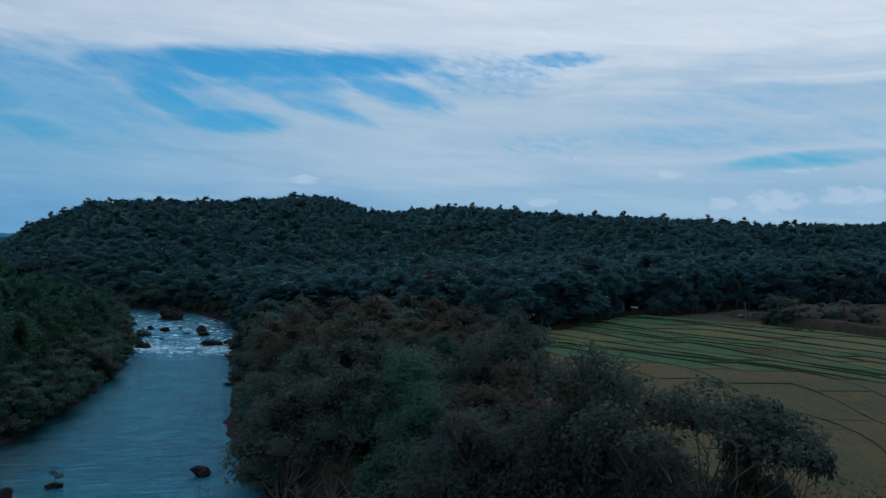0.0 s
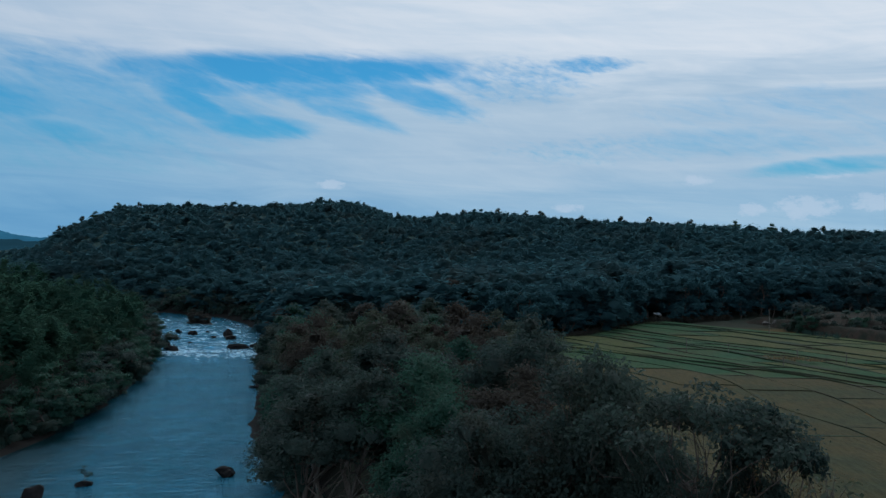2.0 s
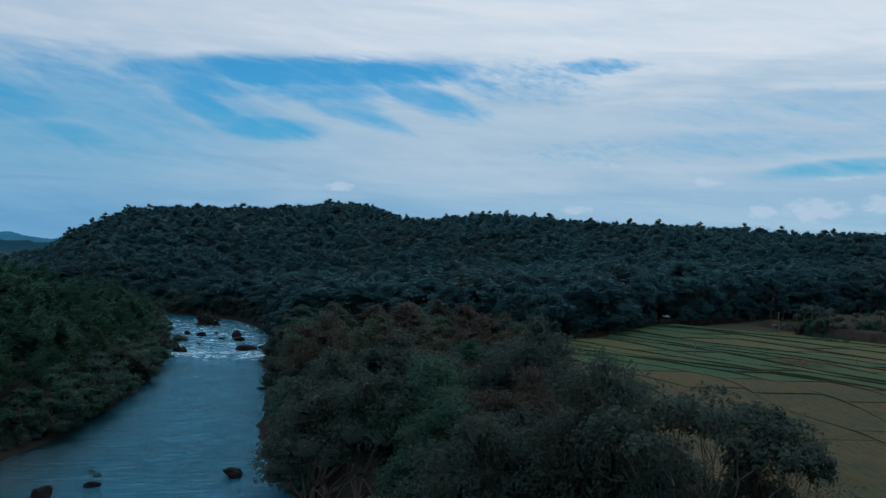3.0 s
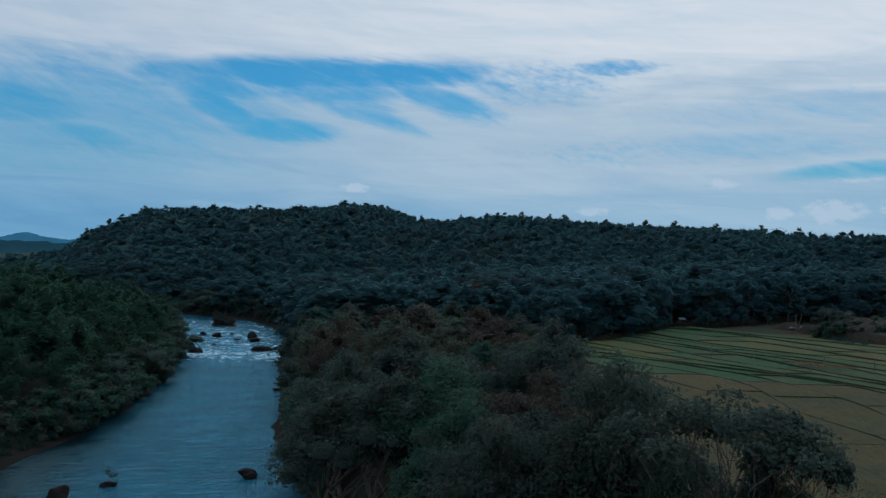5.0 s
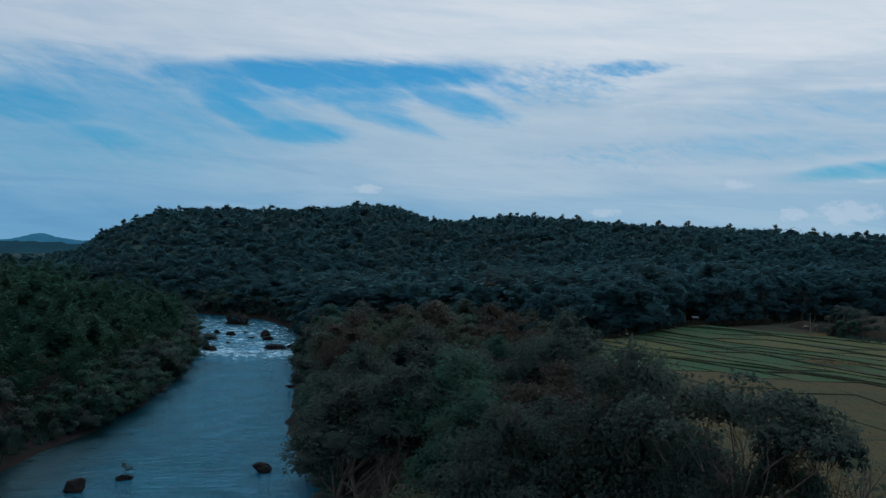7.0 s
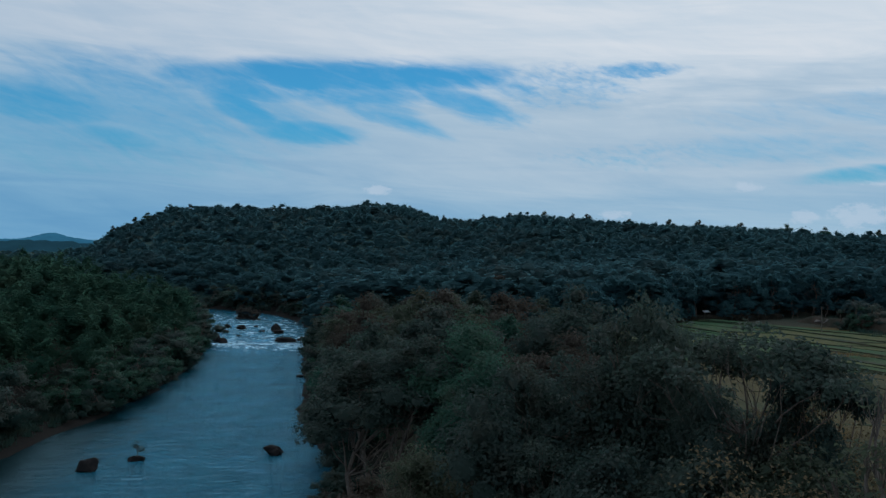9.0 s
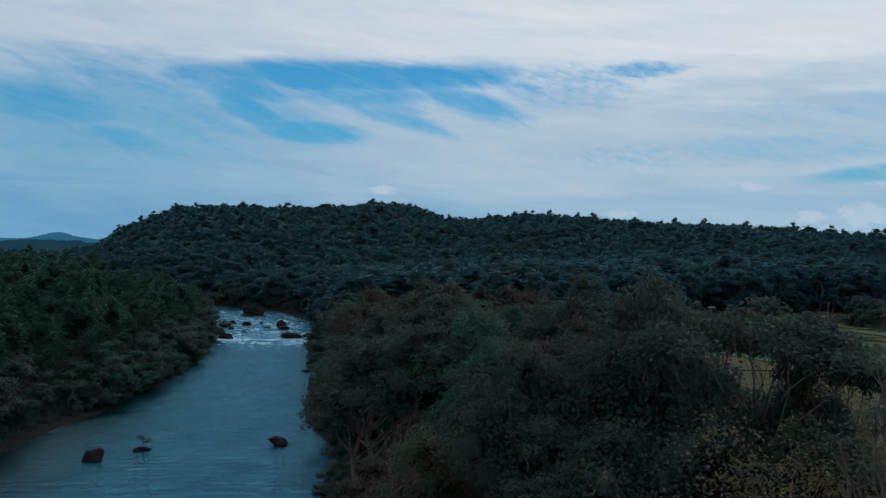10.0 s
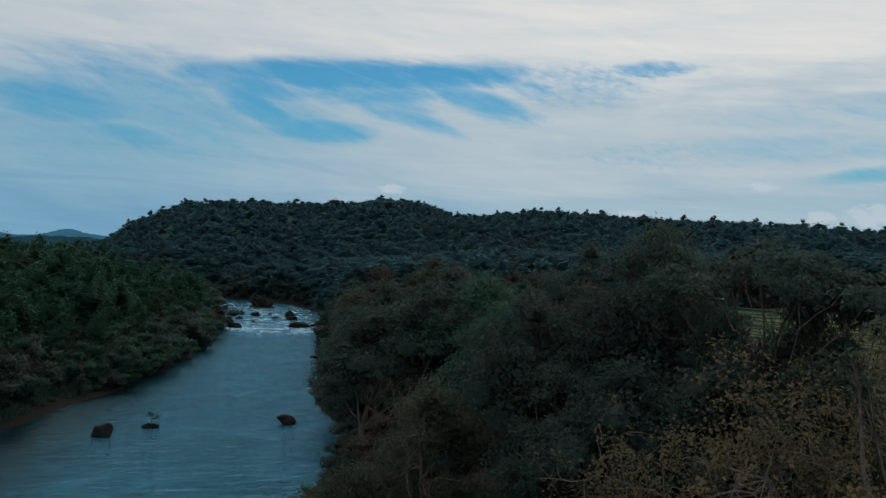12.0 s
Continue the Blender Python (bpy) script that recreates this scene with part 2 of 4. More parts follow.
GROUND, ROCK = ground_material(), rock_material()
RICE = crop_material("rice_green", (0.022, 0.072, 0.029), (0.032, 0.075, 0.028), (0.052, 0.070, 0.026))
RICE_YELLOW = crop_material("rice_yellowing", (0.070, 0.080, 0.026), (0.090, 0.080, 0.028), (0.046, 0.074, 0.026))
STUBBLE = crop_material("rice_stubble", (0.060, 0.049, 0.018), (0.074, 0.056, 0.020), (0.041, 0.048, 0.020))
BUND = crop_material("bund_grass", (0.026, 0.050, 0.028), (0.036, 0.050, 0.028), (0.056, 0.046, 0.028))


def water_material():
    m, n = material("river_water")
    pos = place(n)
    x, y, z = n.sep(pos)
    along = n.math("ADD", y, n.math("MULTIPLY", x, -0.28))
    rip = n.noise(n.vec(n.math("MULTIPLY", x, 0.24), n.math("MULTIPLY", along, 0.75), 0.0), 1.0, 5, 0.7, 0.6)
    fine = n.noise(pos, 3.2, 3, 0.6)
    swirl = n.noise(n.vec(n.math("MULTIPLY", x, 0.22), n.math("MULTIPLY", along, 0.09), 4.0), 1.0, 4, 0.6, 1.2)
    rough_water = n.math("MULTIPLY", n.ramp(y, 200, 214), n.ramp(y, 330, 285))
    foam_grain = n.noise(n.vec(n.math("MULTIPLY", x, 0.30), n.math("MULTIPLY", along, 0.42), 7.0), 1.0, 7, 0.72, 1.4)
    foam = n.math("MULTIPLY", n.ramp(foam_grain, 0.52, 0.66), n.math("MULTIPLY", rough_water, 0.85))
    lip = n.math("ADD", y, n.math("MULTIPLY", n.math("SUBTRACT", foam_grain, 0.5), 70.0))
    weir = n.math("MULTIPLY", n.math("MULTIPLY", n.ramp(lip, 203, 208), n.ramp(lip, 220, 212)), n.ramp(n.noise(pos, 0.13, 3, 0.6), 0.36, 0.5))
    foam = n.math("MAXIMUM", foam, n.math("MULTIPLY", weir, n.ramp(n.noise(pos, 0.9, 5, 0.7), 0.42, 0.62, 0.0, 1.0)))
    depth = n.noise(n.vec(n.math("MULTIPLY", x, 0.10), n.math("MULTIPLY", along, 0.16), 2.0), 1.0, 5, 0.62, 0.8)
    body = n.mix(n.ramp(depth, 0.35, 0.65), (0.009, 0.080, 0.124), (0.012, 0.112, 0.166))
    # calm water along the west bank, darkened to paint in the trees' reflection
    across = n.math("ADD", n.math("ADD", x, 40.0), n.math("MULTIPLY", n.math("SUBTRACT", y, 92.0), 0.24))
    calm_mirrored = n.math("ADD", across, n.math("MULTIPLY", swirl, 8.0))
    body = n.mix(n.math("MAXIMUM", n.ramp(calm_mirrored, -11.0, 1.0), n.ramp(y, 165, 200)), (0.003, 0.014, 0.015), body)
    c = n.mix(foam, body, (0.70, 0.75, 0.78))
    crest = n.math("POWER", n.math("SUBTRACT", 1.0, n.math("ABSOLUTE", n.math("MULTIPLY", n.math("SUBTRACT", rip, 0.5), 3.2)), clamp=True), 2.5)
    lively = n.ramp(swirl, 0.35, 0.65, 0.55, 1.0)
    h = n.math("ADD", n.math("MULTIPLY", n.math("MULTIPLY", crest, lively), 1.5), n.math("ADD", n.math("MULTIPLY", fine, 0.32), n.math("MULTIPLY", swirl, 0.04)))
    h = n.math("MULTIPLY", h, n.ramp(calm_mirrored, -12.0, -3.0, 0.4, 1.0))
    bump = n.node("ShaderNodeBump")
    bump.inputs["Strength"].default_value, bump.inputs["Distance"].default_value = 0.3, 0.25
    n.put(bump.inputs["Height"], h)
    below = n.node("ShaderNodeBsdfDiffuse")
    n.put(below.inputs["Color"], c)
    n.put(below.inputs["Normal"], bump.outputs[0])
    sheen = n.node("ShaderNodeBsdfGlossy")
    n.put(sheen.inputs["Color"], (0.46, 0.82, 1.0, 1.0))
    n.put(sheen.inputs["Roughness"], n.math("ADD", 0.05, n.math("MULTIPLY", foam, 0.6)))
    n.put(sheen.inputs["Normal"], bump.outputs[0])
    fresnel = n.node("ShaderNodeFresnel")
    fresnel.inputs["IOR"].default_value = 1.333
    n.put(fresnel.inputs["Normal"], bump.outputs[0])
    mixed = n.node("ShaderNodeMixShader")
    n.put(mixed.inputs[0], fresnel.outputs[0])
    n.t.links.new(below.outputs[0], mixed.inputs[1])
    n.t.links.new(sheen.outputs[0], mixed.inputs[2])
    finish(n, mixed)
    return m


def earth_material(name, a, b):
    m, n = material(name)
    pos = place(n)
    g = n.noise(pos, 0.5, 6, 0.68)
    f = n.noise(pos, 4.0, 4, 0.6)
    c = n.mix(n.ramp(g, 0.35, 0.65), a, b)
    finish(n, surface(n, c, 0.95, n.math("ADD", g, n.math("MULTIPLY", f, 0.3)), 0.7, 0.25, 0.1))
    return m


EARTH, STONE = earth_material("red_earth", (0.016, 0.019, 0.013), (0.036, 0.025, 0.018)), earth_material("pale_stone", (0.07, 0.065, 0.06), (0.14, 0.125, 0.11))
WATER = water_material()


def plain(name, c, rough=0.7, metal=0.0):
    m, n = material(name)
    grain = n.noise(place(n), 3.0, 4, 0.6)
    p = surface(n, n.mix(n.ramp(grain, 0.3, 0.7), c, tuple(v * 0.7 for v in c)), rough, grain, 0.2, 0.02)
    p.inputs["Metallic"].default_value = metal
    finish(n, p)
    return m


TIN, POST = plain("roof_sheet", (0.28, 0.31, 0.33), 0.55), plain("pole_wood", (0.11, 0.10, 0.085))


# emission gives the far ridges their haze; they glow without any lamp
def glow_backdrop(name, colour):
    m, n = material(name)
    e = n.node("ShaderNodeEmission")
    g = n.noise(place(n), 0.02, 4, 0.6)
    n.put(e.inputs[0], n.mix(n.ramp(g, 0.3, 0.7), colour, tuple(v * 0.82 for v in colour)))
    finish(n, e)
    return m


# ---- mesh helpers ----
rng = np.random.default_rng(7)


def mesh_np(name, verts, faces, mats, index=None, smooth=False, normals=None):
    """A mesh from arrays: verts (n, 3), faces (m, 3 or 4), and the normals of the vertices where given."""
    me = bpy.data.meshes.new(name)
    verts, faces = np.asarray(verts, np.float32), np.asarray(faces, np.int32)
    k = faces.shape[1]
    me.vertices.add(len(verts))
    me.vertices.foreach_set("co", verts.ravel())
    me.loops.add(faces.size)
    me.loops.foreach_set("vertex_index", faces.ravel())
    me.polygons.add(len(faces))
    me.polygons.foreach_set("loop_start", np.arange(0, faces.size, k, dtype=np.int32))
    for m in mats if isinstance(mats, (list, tuple)) else [mats]:
        me.materials.append(m)
    if index is not None:
        me.polygons.foreach_set("material_index", np.asarray(index, np.int32))
    me.polygons.foreach_set("use_smooth", np.broadcast_to(smooth, len(faces)).copy())
    me.update(calc_edges=True)
    if normals is not None:
        me.attributes.new("custom_normal", "FLOAT_VECTOR", "POINT").data.foreach_set("vector", np.asarray(normals, np.float32).ravel())
    return me


def part(name, me, parent=None, label=""):
    ob = new(name, me)
    ob.parent = parent
    if label:
        tagged(ob, label)
    return ob


def waves(x, y, seed, size):
    """Smooth noise from a few sines, about -1 to 1."""
    r = np.random.default_rng(seed)
    out = 0
    for k in range(6):
        a, f = r.uniform(0, 6.28), (0.6 + 0.5 * k) / size * 2.5
        out = out + np.sin((x * math.cos(a) + y * math.sin(a)) * f + r.uniform(0, 6.28)) / (1 + 0.6 * k)
    return out / 2.4


# ---- the lie of the land ----
# centre line of the river and its half width
RIVER = np.array([(-20, -900, 26), (-25, -300, 26), (-34, -60, 25), (-37, 40, 22.5), (-39.2, 75, 19.8), (-40.2, 92, 18.0), (-44, 104, 16.0), (-46.6, 118, 13.8), (-48.8, 134, 12.3),
                  (-53.2, 155, 11.2), (-63.0, 190, 10.8), (-70.6, 215, 11.9), (-78.0, 242, 14.3), (-94.5, 284, 14.5), (-108, 304, 14.0),
                  (-132, 322, 13), (-190, 338, 14), (-320, 360, 18), (-700, 420, 20), (-2500, 600, 24)], float)
# azimuth, elevation of the wooded skyline, distance of the crest
CREST = np.array([(-180, 0.3, 800), (-60, 0.3, 700), (-40, -0.35, 700), (-30, -0.3, 700), (-28.4, 0.0, 700), (-27.3, 0.75, 700), (-25.9, 1.42, 720), (-24.6, 1.95, 740), (-23.7, 2.4, 780),
                  (-21.5, 2.65, 850), (-18, 2.6, 930), (-14.5, 2.68, 960), (-12.2, 2.85, 985), (-11.2, 3.08, 990), (-8.9, 2.98, 980), (-7.6, 2.5, 950), (-6.5, 2.2, 920),
                  (-4.6, 2.1, 860), (-1.6, 2.45, 810), (1.3, 2.38, 760), (4.6, 2.1, 700), (8, 1.92, 650), (11.6, 1.82, 610),
                  (14.9, 1.6, 600), (18, 1.38, 590), (21.7, 1.38, 580), (30, 1.36, 580), (60, 1.0, 600), (180, 0.3, 800)], float)


def river_edge(x, y):
    """Distance outside the water's edge (negative in the river) and the side: 1 to the east, -1 to the west."""
    best, side = np.full(np.shape(x), 1e9), np.ones(np.shape(x))
    for (ax, ay, aw), (bx, by, bw) in zip(RIVER[:-1], RIVER[1:]):
        vx, vy = bx - ax, by - ay
        t = np.clip(((x - ax) * vx + (y - ay) * vy) / (vx * vx + vy * vy), 0, 1)
        px, py = x - ax - t * vx, y - ay - t * vy
        d = np.hypot(px, py) - (aw + t * (bw - aw))
        s = np.where(vx * py - vy * px < 0, 1, -1)
        near = d < best
        best, side = np.where(near, d, best), np.where(near, s, side)
    return best, side


def field_level(x, y):
    return np.interp(y, (60, 110, 150, 208, 260), (4.4, 4.9, 5.8, 7.4, 8.6)) + 0.012 * (x - 40)


def smooth(t):
    t = np.clip(t, 0, 1)
    return t * t * (3 - 2 * t)


def land(x, y):
    x, y = np.asarray(x, float), np.asarray(y, float)
    d, side = river_edge(x, y)
    d = d + 0.9 * waves(x, y, 3, 9)
    east = np.where(d < 12, 4.2 * smooth(d / 12) + 0.2, 4.4) + (field_level(x, y) - 4.4) * smooth(d / 40)
    west = 0.12 + 0.6 * smooth(d / 4) + 9.5 * smooth((d - 2) / 62) + 3.5 * smooth((d - 50) / 160)
    out = np.where(side > 0, east, west)
    az, r = np.degrees(np.arctan2(x - 0.4, y)), np.hypot(x - 0.4, y)
    crest_el, crest_d = np.interp(az, CREST[:, 0], CREST[:, 1]), np.interp(az, CREST[:, 0], CREST[:, 2])
    top = 26.3 + crest_d * np.tan(np.radians(crest_el)) - 8.6
    foot = np.interp(az, (-180, -35, -20, -8, 5, 180), (420, 380, 345, 330, 285, 285))
    t = (r - foot) / (crest_d - foot)
    rise = np.where(t < 1, smooth(np.clip(t, 0, 1) ** 0.85), 1 - 0.55 * smooth((t - 1) / 2.2))
    hill = 9.0 + (top - 9.0) * rise + 2.2 * waves(x, y, 11, 120) * smooth(t * 3) * (1 - smooth((t - 0.75) / 0.2) * (t < 1.3))
    out = np.where(t > 0, np.maximum(out, np.where(d > 4, out + (hill - out) * smooth(np.minimum(t * 6, 1)) * smooth((d - 2) / 25), out)), out)
    out = out + 0.25 * waves(x, y, 5, 14) * smooth(d / 5)
    return np.where(d < 0, np.maximum(-1.6, d * 0.35) - 0.1, out)


def spaced(lo, hi, step, lo2, hi2, step2, reach):
    """Grid lines: fine in the middle, coarser over the hills, wide to the horizon."""
    mid = np.arange(lo, hi + step, step)
    right, left = np.arange(mid[-1] + step2, hi2, step2), np.arange(lo - step2, lo2, -step2)[::-1]
    out = np.cumsum(step2 * 1.25 ** np.arange(1, 40))
    r_far, l_far = hi2 + out, lo2 - out
    return np.concatenate([l_far[l_far > -reach][::-1], left, mid, right, r_far[r_far < reach]])


gx, gy = spaced(-140, 120, 2.5, -560, 520, 7, 4700), spaced(-10, 345, 2.5, -60, 1120, 7, 4700)
X, Y = np.meshgrid(gx, gy)
Z = land(X, Y)
nx, ny = len(gx), len(gy)
idx = np.arange(nx * ny).reshape(ny, nx)
quads = np.stack([idx[:-1, :-1], idx[:-1, 1:], idx[1:, 1:], idx[1:, :-1]], -1).reshape(-1, 4)
ground = tagged(new("ground", mesh_np("ground", np.stack([X, Y, Z], -1).reshape(-1, 3), quads, GROUND, smooth=True)),
                "brown grassy earth with river banks and forest floor rising into hills", "ground", kind="structure")

# the river: a sheet with low standing waves at the rapids
wx, wy = np.concatenate([np.arange(-420, -140, 12), np.arange(-140, 10.1, 1.5)]), np.concatenate([np.arange(-200, 60, 8), np.arange(60, 195, 1.5), np.arange(195, 345, 0.9), np.arange(345, 420, 6)])
X, Y = np.meshgrid(wx, wy)
keep = smooth((Y - 196) / 12) * smooth((325 - Y) / 30)
Z = 0.03 * waves(X, Y, 21, 5) + keep * (0.16 * waves(X, Y, 22, 4) + 0.22 * waves(X * 0.5, Y, 23, 9))
nx, ny = len(wx), len(wy)
idx = np.arange(nx * ny).reshape(ny, nx)
quads = np.stack([idx[:-1, :-1], idx[:-1, 1:], idx[1:, 1:], idx[1:, :-1]], -1).reshape(-1, 4)
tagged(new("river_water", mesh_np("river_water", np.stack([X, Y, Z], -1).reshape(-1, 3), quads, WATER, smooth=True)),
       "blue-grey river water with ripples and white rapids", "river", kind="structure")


# distant hills beyond the valley: self-lit backdrops with haze in their colour
def far_ridge(name, dist, az0, az1, height, seed, colour, label):
    a = np.radians(np.linspace(az0, az1, 160))
    deg = np.degrees(a)
    z = height(deg) + 3.0 * waves(deg * 30, deg * 0, seed, 12)
    rows = []
    for back, lift in ((0, -60), (60, 0.45), (120, 0.8), (180, 1.0), (400, 0.2)):
        zz = z * lift if lift > 0 else np.full_like(z, -20)
        rows.append(np.stack([np.sin(a) * (dist + back), np.cos(a) * (dist + back), zz], -1))
    v = np.concatenate(rows)
    n = len(a)
    i = np.arange(n * len(rows)).reshape(len(rows), n)
    q = np.stack([i[:-1, :-1], i[:-1, 1:], i[1:, 1:], i[1:, :-1]], -1).reshape(-1, 4)
    tagged(new(name, mesh_np(name, v, q, glow_backdrop(name, colour), smooth=True)), label, "hill", kind="structure")


far_ridge("backdrop_hills", 3000, -44, -20, lambda d: 62 + 8 * np.cos((d + 30.4) * 1.5) - 3 * np.abs(d + 30), 31, (0.024, 0.115, 0.205), "blue hills far away behind the valley, a glowing backdrop with painted haze")
far_ridge("backdrop_woods", 2000, -46, -20, lambda d: 36 + 3 * np.cos((d + 31) * 1.1), 32, (0.012, 0.045, 0.07), "dark blue wooded rise far down the valley, a glowing backdrop")

# ---- paddy terraces ----


def bands(lo, hi, a, b, seed):
    r = random.Random(seed)
    out = [lo]
    while out[-1] < hi:
        out.append(out[-1] + r.uniform(a, b))
    return out


def field_x(s, y):
    """The bunds run up the valley, beside the river, and sway."""
    return s - 0.46 * (y - 140 + np.sqrt((y - 140) ** 2 + 300)) + 3.0 * np.sin(y / 24 + s * 0.06) + 2.0 * np.sin(y / 11 + s * 0.14) + 1.1 * np.sin(y / 7 + s * 0.45)


def far_edge(x):
    """Where the paddies end."""
    return np.interp(x, (0, 13, 22, 30, 38, 52, 62, 67, 71, 78, 90, 130), (178, 185, 192, 204, 216, 224, 229, 223, 207, 192, 174, 130))


def wood_edge(x):
    """Where the forest begins behind the paddies and the bare earth."""
    return np.where(np.asarray(x) < 55, far_edge(x), np.interp(x, (55, 62, 95, 130), (225, 231, 231, 205)))


paddy = tagged(new("paddy_field"), "terraced rice paddies, green and ripening, with dark grassy bunds", "field", kind="structure")
strips = bands(2, 228, 4.0, 9.0, 4)
for k, (s0, s1) in enumerate(zip(strips[:-1], strips[1:])):
    way = np.arange(60, 240, 1.0)
    past = way > far_edge(field_x((s0 + s1) / 2, way))
    end = float(way[np.argmax(past)]) if past.any() else 240.0
    ripe = way + 0.5 * (field_x((s0 + s1) / 2, way) - 28) < 149
    turn = float(way[np.argmin(ripe)]) if ripe.any() else 0.0
    cuts = [c for c in bands(52 + 12 * random.Random(k).random(), 258, 8, 24, 50 + k) if c < end - 8 and abs(c - turn) > 7]
    cuts = sorted(cuts + [turn + random.Random(k + 7).uniform(-2.0, 2.0)] * (60 < turn < end - 11)) + [end + 1.5]
    for y0, y1 in zip(cuts[:-1], cuts[1:]):
        ym, sm = (y0 + y1) / 2, (s0 + s1) / 2
        xm = float(field_x(sm, ym))
        if y1 - y0 < 4 or (ym < 140 and xm < 11) or xm < 4 or xm > 125:
            continue
        ym = (y0 + y1) / 2
        r = random.Random(k * 100 + int(y0))
        wide = s1 - s0
        grassy = r.uniform(0.18, 0.48)
        us = np.array([0, 0.25 / wide, 0.6 / wide, grassy, 0.72, 1.0])
        vs = np.concatenate([[0, 0.3 / (y1 - y0), 0.6 / (y1 - y0)], np.linspace(0, 1, max(4, int((y1 - y0) / 2.5)))[1:]])
        nu, nv = len(us), len(vs)
        U, V = np.meshgrid(us, vs)
        yy = y0 + (y1 - y0) * V
        U = np.where(U == grassy, grassy * (0.75 + 0.35 * waves(yy, yy * 0.3 + 9 * k, 46, 9)), U)
        ss = s0 + wide * U
        xx = field_x(ss, yy)
        level = field_level(40.0, yy) + 0.25 + 0.03 * k + r.uniform(-0.04, 0.04) + 0.16 * waves(xx, yy, 44, 16) * np.ones_like(xx)
        gold = ym < turn
        sill = r.random() < (0.35 if gold else 0.8)
        rim = np.maximum(np.where(U == 0, 0.7, np.where(U == us[1], 1.0, 0)), np.where(V == 0, 0.7, np.where(V == vs[1], 0.9, 0)) * sill)
        zz = level + (0.12 if gold else 0.24) * rim * (0.75 + 0.7 * waves(xx, yy, 43, 4)) + 0.05 * waves(xx, yy, 41, 3)
        v = np.stack([xx, yy, zz], -1).reshape(-1, 3)
        i = np.arange(nu * nv).reshape(nv, nu)
        q = np.stack([i[:-1, :-1], i[:-1, 1:], i[1:, 1:], i[1:, :-1]], -1).reshape(-1, 4)
        grown = waves(xx, yy, 45, 8)[:-1, :-1] > (-0.05 if gold else -0.15 if xm < 36 else -0.5)
        upper = (not gold) and xm > 30 + 8 * r.random() and r.random() < 0.62
        mi = (((np.arange(nu - 1)[None, :] < (3 if upper else 2)) | ((V[:-1, :-1] < vs[2]) & sill)) & grown).astype(int).ravel()
        ring = np.concatenate([i[0, :], i[1:, -1], i[-1, -2::-1], i[-2:0:-1, 0]])
        low_v = v[ring] + np.array([0, 0, -2.2])
        lows = len(v) + np.arange(len(ring))
        sk = np.stack([ring, lows, np.roll(lows, -1), np.roll(ring, -1)], -1)
        v, q, mi = np.concatenate([v, low_v]), np.concatenate([q, sk]), np.concatenate([mi, np.ones(len(sk), int)])
        crop = STUBBLE if gold else (RICE_YELLOW if r.random() < (0.55 if xm > 46 else 0.22) else RICE)
        part("plot", mesh_np("plot", v, q, [crop, BUND], mi, smooth=False), paddy)

# ---- trees ----


def tube(points, radii, sides=5):
    """A tapered tube along points."""
    p = np.asarray(points, float)
    d = np.gradient(p, axis=0)
    d /= np.linalg.norm(d, axis=1, keepdims=True) + 1e-9
    a = np.cross(d, np.where(np.abs(d[:, 2:3]) > 0.9, [[1.0, 0, 0]], [[0, 0, 1.0]]))
    a /= np.linalg.norm(a, axis=1, keepdims=True) + 1e-9
    b = np.cross(d, a)
    t = np.linspace(0, 2 * np.pi, sides, endpoint=False)
    v = p[:, None] + np.asarray(radii)[:, None, None] * (np.cos(t)[None, :, None] * a[:, None] + np.sin(t)[None, :, None] * b[:, None])
    i = np.arange(len(p) * sides).reshape(len(p), sides)
    j = np.roll(i, -1, 1)
    q = np.stack([i[:-1], j[:-1], j[1:], i[1:]], -1).reshape(-1, 4)
    return v.reshape(-1, 3), q


def join(chunks):
    vs, fs, n = [], [], 0
    for v, f in chunks:
        vs.append(v)
        fs.append(f + n)
        n += len(v)
    return np.concatenate(vs), np.concatenate(fs)


def bend(a, b, r, sag, n=5, crook=1.0):
    """A crooked way from a to b."""
    t = np.linspace(0, 1, n)[:, None]
    a, b = np.asarray(a, float), np.asarray(b, float)
    out = a + (b - a) * t
    out[:, 2] += sag * np.sin(t[:, 0] * np.pi)
    long = np.linalg.norm(b - a)
    for _ in range(2):
        out += np.sin(t * np.pi) * np.sin(t * r.uniform(3, 8) + r.uniform(0, 6.28)) * r.normal(0, 0.05 * crook * long, 3)
    return out


def leaves(r, centres, size, outward, wild=0.65, tri=False):
    """Folded rhombic leaves round the given places."""
    n = len(centres)
    nrm = outward * 0.75 + np.array([0, 0, 0.5]) + r.normal(0, wild, (n, 3))
    nrm /= np.linalg.norm(nrm, axis=1, keepdims=True) + 1e-9
    nrm *= np.where((nrm * outward).sum(1, keepdims=True) < 0, -1, 1)
    side = np.cross(nrm, r.normal(0, 1, (n, 3)))
    side /= np.linalg.norm(side, axis=1, keepdims=True) + 1e-9
    ax = np.cross(nrm, side)
    s = size * r.uniform(0.6, 1.35, (n, 1))
    w = s * r.uniform(0.26, 0.4, (n, 1))
    if tri:
        w = s * r.uniform(0.38, 0.6, (n, 1))
        v = np.stack([centres - side * w - ax * s * 0.4, centres + side * w - ax * s * 0.4, centres + ax * s * 0.6 - nrm * s * 0.1], 1)
        return v.reshape(-1, 3), np.arange(n * 3).reshape(n, 3), np.repeat(nrm, 3, 0)
    fold = nrm * w * 0.45
    v = np.stack([centres - ax * s * 0.5, centres + side * w + fold, centres + ax * s * 0.5 - nrm * s * 0.12, centres - side * w + fold], 1)
    return v.reshape(-1, 3), np.arange(n * 4).reshape(n, 4), np.repeat(nrm, 4, 0)


